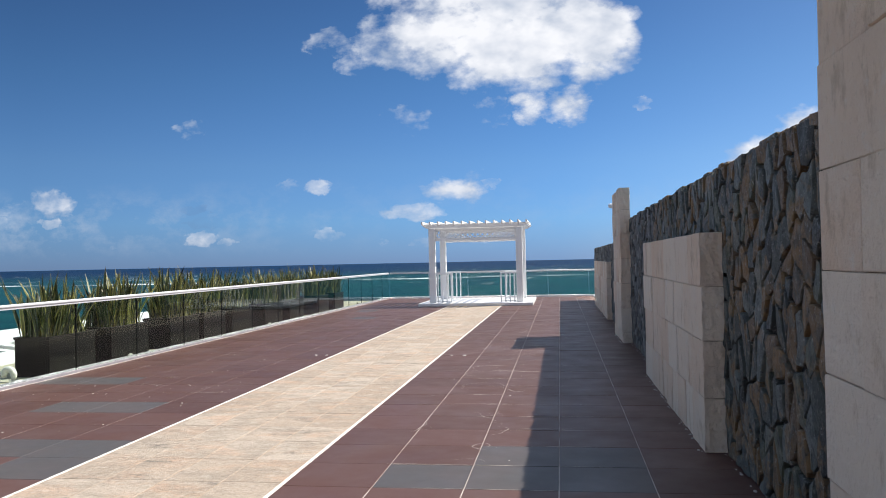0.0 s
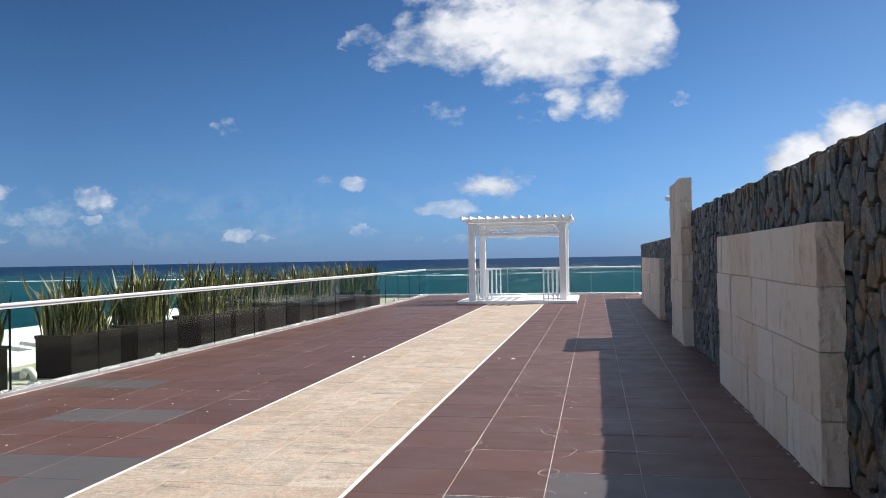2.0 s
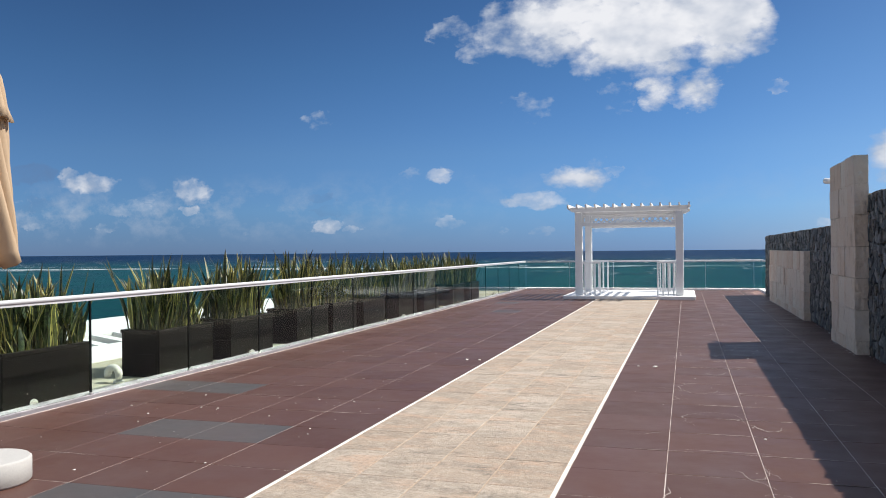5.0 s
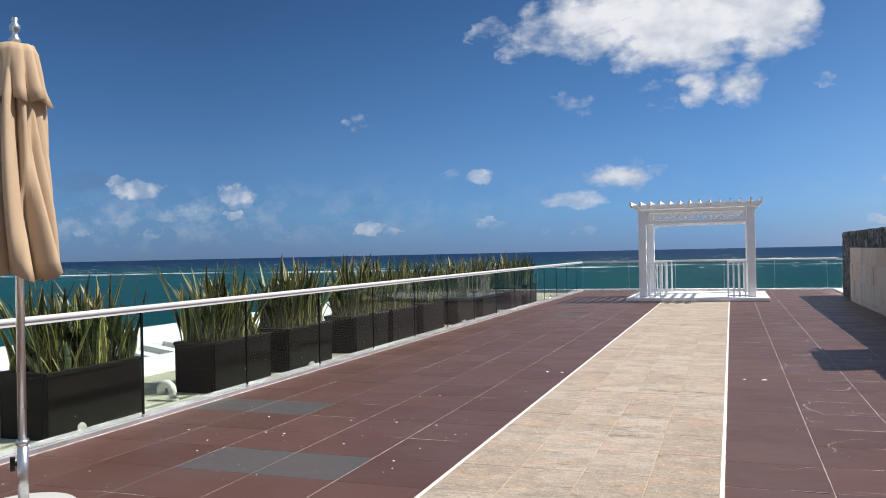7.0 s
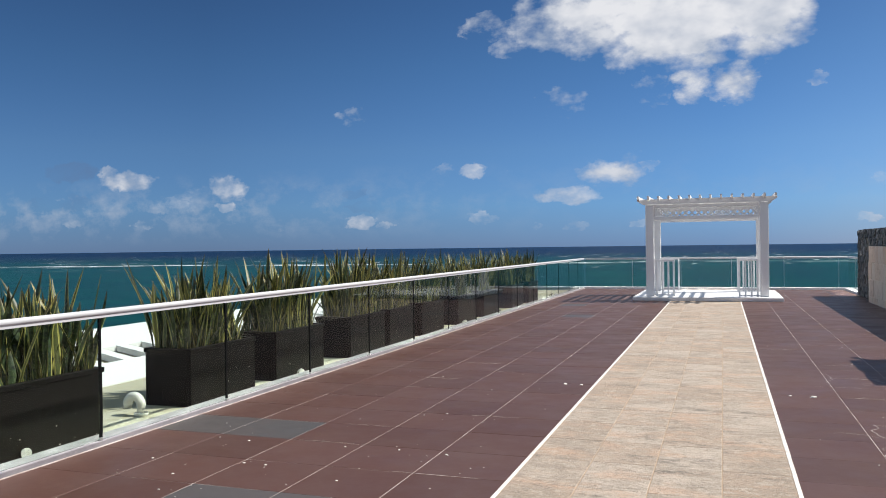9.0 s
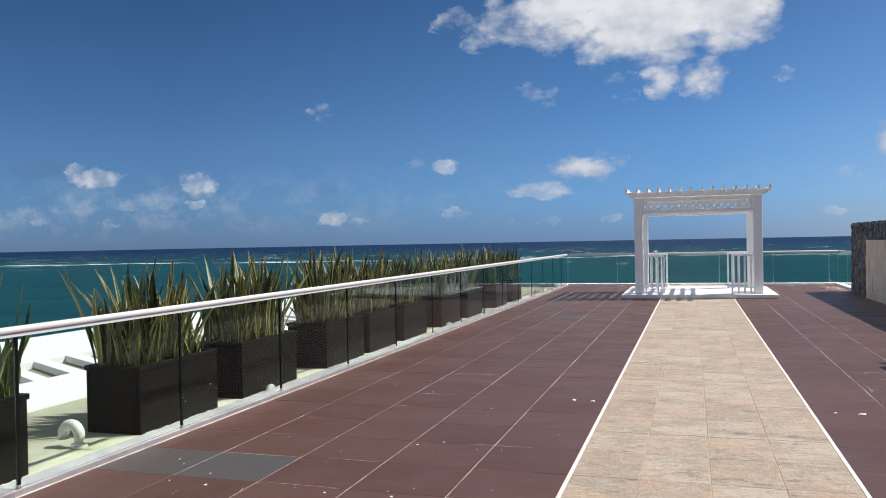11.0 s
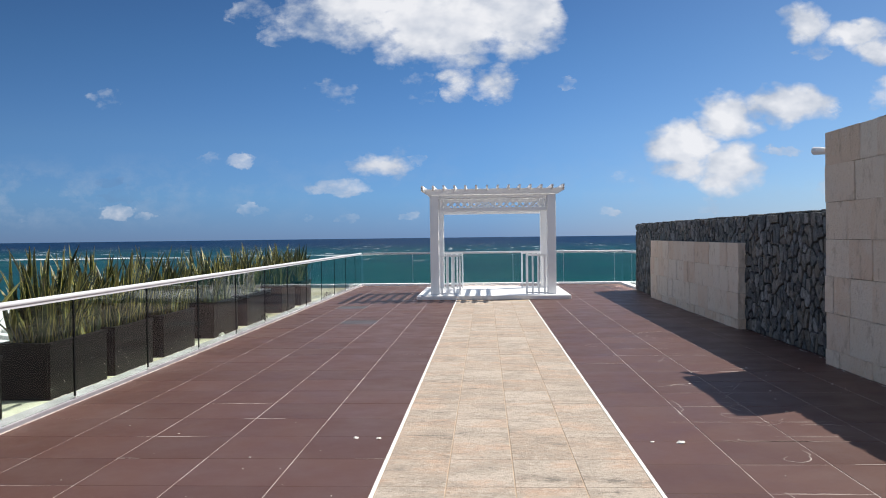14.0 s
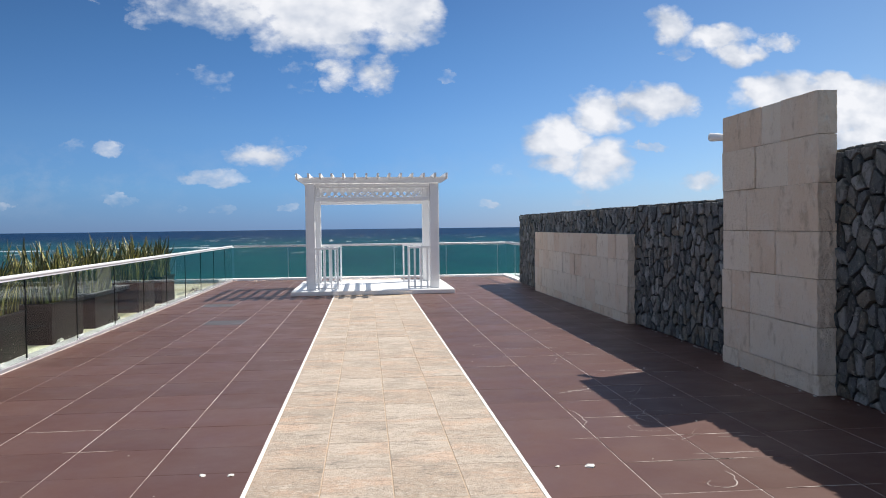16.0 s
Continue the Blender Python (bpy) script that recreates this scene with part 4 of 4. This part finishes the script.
def folded_canvas(levels, seed, folds):
    """A hanging folded cloth round the pole: levels of (z, radius, depth of fold)."""
    rr = random.Random(seed)
    ph = [rr.uniform(0, 6.28) for _ in range(6)]
    n = 96
    bm2 = bmesh.new()
    prev = None
    for z, r, dpt in levels:
        cur = []
        for i in range(n):
            a = 2 * math.pi * i / n
            s = math.sin(folds * a + ph[0] + z * 2.6) * 0.6 + math.sin((folds + 3) * a + ph[1] - z * 1.7) * 0.3 + math.sin(3 * a + ph[2] + z) * 0.25
            rad = r * (1 + dpt * (abs(s) * 1.5 - 0.6) + 0.02 * math.sin(13 * a + z * 9 + ph[3]))
            cur.append(bm2.verts.new((math.cos(a) * rad, math.sin(a) * rad, z + 0.04 * dpt * math.sin(5 * a + ph[4]) * (2.2 if z < 1.3 else 1))))
        if prev:
            for i in range(n):
                f = bm2.faces.new((prev[i], prev[(i + 1) % n], cur[(i + 1) % n], cur[i]))
                f.smooth = True
        prev = cur
    return bm2


def thicken(ob, d):
    m = ob.modifiers.new("thick", "SOLIDIFY")
    m.thickness = d
    return ob


canopy = thicken(part("canopy", folded_canvas([(2.44, 0.07, 0.1), (2.34, 0.09, 0.3), (2.22, 0.105, 0.5), (2.1, 0.108, 0.6), (1.95, 0.113, 0.68), (1.8, 0.122, 0.68), (1.65, 0.133, 0.66), (1.5, 0.147, 0.64), (1.4, 0.157, 0.64), (1.32, 0.168, 0.66)], 4, 5), M_CANVAS, umb, "folded beige canvas"), 0.004)
thicken(part("vent_cap", folded_canvas([(2.505, 0.015, 0.0), (2.50, 0.085, 0.04), (2.46, 0.10, 0.1), (2.37, 0.115, 0.2), (2.28, 0.132, 0.32), (2.21, 0.15, 0.42)], 8, 4), M_CANVAS, canopy, "short upper canvas tier"), 0.004)

# ---- litter on the tiles ----
rr = random.Random(21)
for (lx, ly, sz) in ((1.2, 5.64, 0.034), (-1.12, 5.77, 0.022), (-0.95, 5.75, 0.022), (1.0, 5.66, 0.018)):
    bm = bmesh.new()
    bmesh.ops.create_icosphere(bm, subdivisions=2, radius=sz)
    for v in bm.verts:
        v.co *= rr.uniform(0.7, 1.15)
        v.co.z = max(0, v.co.z * 0.45)
    tagged(part("litter", bm, M_PVC, at=pose(lx, ly, 0.001)), "small white scrap lying on the brown tiles", "litter", "scraps on the tiles")



def ribbon(bm, pts, w, z):
    """A thin flat stain that follows a wandering line."""
    prev = None
    for n, p in enumerate(pts):
        a, b = pts[max(0, n - 1)], pts[min(len(pts) - 1, n + 1)]
        d = Vector((b[0] - a[0], b[1] - a[1]))
        d = d.normalized() if d.length else Vector((1, 0))
        half = w * (0.25 + 0.75 * math.sin(math.pi * (n + 0.5) / len(pts))) * rr.uniform(0.5, 1.2) / 2
        cur = (bm.verts.new((p[0] - d.y * half, p[1] + d.x * half, z)), bm.verts.new((p[0] + d.y * half, p[1] - d.x * half, z)))
        if prev:
            bm.faces.new((prev[0], prev[1], cur[1], cur[0]))
        prev = cur


rr = random.Random(33)
salt = bmesh.new()
for n in range(36):
    joint = rr.choice((1.42, 2.0, 2.0, 2.0))
    x, y = joint + rr.gauss(0.03, 0.09), rr.uniform(-1.0, 12.5)
    a, turn = rr.choice((1.57, 1.57, 4.71, 0.3)) + rr.gauss(0, 0.5), rr.gauss(0, 0.10)
    pts = []
    for _ in range(rr.randint(8, 22)):
        pts.append((x, y))
        x += math.cos(a) * 0.03
        y += math.sin(a) * 0.03
        a += turn + rr.gauss(0, 0.4)
    ribbon(salt, pts, rr.uniform(0.003, 0.008), 0.0022)
for n in range(110):
    side = rr.choice((-1, 1, 1, 1))
    ri = rr.randint(-2, 20)
    x = side * (HALF + rr.uniform(0.1, 2.0)) if n < 60 else 1.45 + rr.uniform(0, 0.9)
    row0, row = ROWS["l" if side < 0 else "r"]
    y = row0 + ri * row + rr.uniform(-0.003, 0.003)
    ribbon(salt, [(x + 0.05 * i, y + rr.uniform(-0.001, 0.001)) for i in range(rr.randint(4, 13))], rr.uniform(0.004, 0.008), 0.0022)
tagged(part("salt_stains", salt, M_SALT), "thin white salt blooms along cracked joints in the tiles", "stain", kind="stuff")
specks = bmesh.new()
for n in range(120):
    x, y = (rr.uniform(-3.5, -0.95), rr.triangular(-0.6, 7, 1.2)) if n % 4 else (rr.uniform(0.95, 3.2), rr.uniform(-1.5, 10))
    sz = rr.choice((0.004, 0.006, 0.006, 0.011))
    bmesh.ops.create_icosphere(specks, subdivisions=1, radius=sz, matrix=Matrix.Translation((x, y, 0.002)) @ Matrix.Diagonal((1, rr.uniform(0.6, 1.4), 0.3, 1)))
tagged(part("specks", specks, M_PVC), "tiny white flakes scattered over the brown tiles", "litter", kind="stuff")

crumbs = bmesh.new()
for n in range(210):
    y = rr.uniform(-2.9, 20.5)
    x = 3.775
    for y0, y1, x0 in ((7.29, 9.085, 3.617), (-0.24, 3.75, 3.63), (12.33, 18.74, 3.66)):
        if y0 - 0.03 < y < y1 + 0.03:
            x = x0
    sz = rr.choice((0.005, 0.007, 0.009, 0.014))
    bmesh.ops.create_icosphere(crumbs, subdivisions=1, radius=sz, matrix=Matrix.Translation((x - sz - abs(rr.gauss(0, 0.012)), y, 0.002)) @ Matrix.Diagonal((0.9, rr.uniform(0.8, 2.4), 0.5, 1)))
tagged(part("crumbs", crumbs, M_GRANITE), "pale mortar crumbs along the foot of the stone wall", "debris", kind="stuff")

# ---- floor tiles ----
def tile_mesh(name, w, d, material, drop=0.0):
    return mesh_of(name, box(-w / 2, w / 2, -d / 2, d / 2, -0.012, 0.0, 0.0025), material)


def flat_tiles(name, rects, material, parent):
    vs2, fs2 = [], []
    for x0, x1, y0, y1, z in rects:
        n0 = len(vs2)
        c2 = 0.0025
        vs2 += [(x0, y0, z - 0.01), (x1, y0, z - 0.01), (x1, y1, z - 0.01), (x0, y1, z - 0.01), (x0 + c2, y0 + c2, z), (x1 - c2, y0 + c2, z), (x1 - c2, y1 - c2, z), (x0 + c2, y1 - c2, z)]
        fs2 += [(n0 + 4, n0 + 5, n0 + 6, n0 + 7)] + [(n0 + i, n0 + (i + 1) % 4, n0 + 4 + (i + 1) % 4, n0 + 4 + i) for i in range(4)]
    me2 = bpy.data.meshes.new(name)
    me2.from_pydata(vs2, [], fs2)
    me2.materials.append(material)
    return tagged(part(name, me2, None, parent), kind="stuff")


rr = random.Random(5)
# columns of brown tiles on both sides: edges in x
LEFT = [-(HALF + 0.013 + COL * i) for i in range(5)] + [-3.877]
RIGHT = [HALF + 0.013 + 0.585 * i for i in range(5)] + [WALL_X + 0.03]
GREY = {("l", 1, 0), ("l", 2, 0), ("l", 3, 3), ("l", 4, 3), ("l", 0, -3), ("l", 1, -3), ("l", 0, -4), ("l", 3, 26), ("l", 2, 21),
        ("r", 1, 0), ("r", 2, 0), ("r", 2, 1), ("r", 3, 0), ("r", 3, 1)}
meshes = {}
rest = {"brown": [], "grey": []}
for side, xs in (("l", LEFT), ("r", RIGHT)):
    for ci in range(5):
        xa, xb = sorted((xs[ci], xs[ci + 1]))
        row0, row = ROWS[side]
        for ri in range(-23, 45):
            ya, yb = row0 + ri * row, row0 + (ri + 1) * row
            if ya < DECK_Y0 or yb > FAR_Y + 0.3:
                continue
            yb = min(yb, FAR_Y - 0.052)
            grey = (side, ci, ri) in GREY
            z = rr.uniform(-0.0008, 0.0008)
            gx, gy = 0.0019, rr.choice((0.0012, 0.0018, 0.0025))
            near = -1.4 < ya < 15.0
            if near:
                key = (round(xb - xa, 3), gy, grey)
                if key not in meshes:
                    meshes[key] = tile_mesh("tile", xb - xa - 2 * gx, yb - ya - 2 * gy, M_GREY if grey else M_BROWN)
                part("tile", meshes[key], None, floor, at=pose((xa + xb) / 2, (ya + yb) / 2, z, rr.uniform(-0.08, 0.08), rr.uniform(-0.08, 0.08), 0))
            else:
                rest["grey" if grey else "brown"].append((xa + gx, xb - gx, ya + gy, yb - gy, z))
flat_tiles("brown_tiles", rest["brown"], M_BROWN, floor)
if rest["grey"]:
    flat_tiles("grey_tiles", rest["grey"], M_GREY, floor)
# the aisle
aisle = thing("aisle", "tan textured stone tile aisle edged with white lines", "aisle", kind="structure")
part("bed", box(-HALF + 0.012, HALF - 0.012, DECK_Y0 + 0.01, PY - 0.004, -0.0020, -0.0005), M_TANGROUT, aisle, "sandy joint")
for s in (-1, 1):
    part("edge_strip", box(s * HALF - 0.012, s * HALF + 0.012, DECK_Y0 + 0.01, PY - 0.004, -0.003, 0.003, 0.001), M_STRIP, aisle, "white line")
TW = (2 * HALF - 0.024) / 4
TL = 0.583
tan_me = mesh_of("paver", box(-TW / 2 + 0.003, TW / 2 - 0.003, -TL / 2 + 0.0006, TL / 2 - 0.0006, -0.012, 0.002, 0.0022), M_TAN)
rest = []
for ci in range(4):
    xa = -HALF + 0.012 + ci * TW
    y = 5.79 - 30 * TL + (0.0, 0.004, -0.003, 0.002)[ci]
    while y + TL < PY:
        if -2.2 < y < 17.0:
            part("paver", tan_me, None, aisle, at=pose(xa + TW / 2, y + TL / 2, rr.uniform(-0.001, 0.001), 0, 0, rr.choice((0, 180))))
        else:
            rest.append((xa + 0.003, xa + TW - 0.003, y + 0.0015, y + TL - 0.0015, 0.002))
        y += TL
flat_tiles("pavers", rest, M_TAN, aisle)
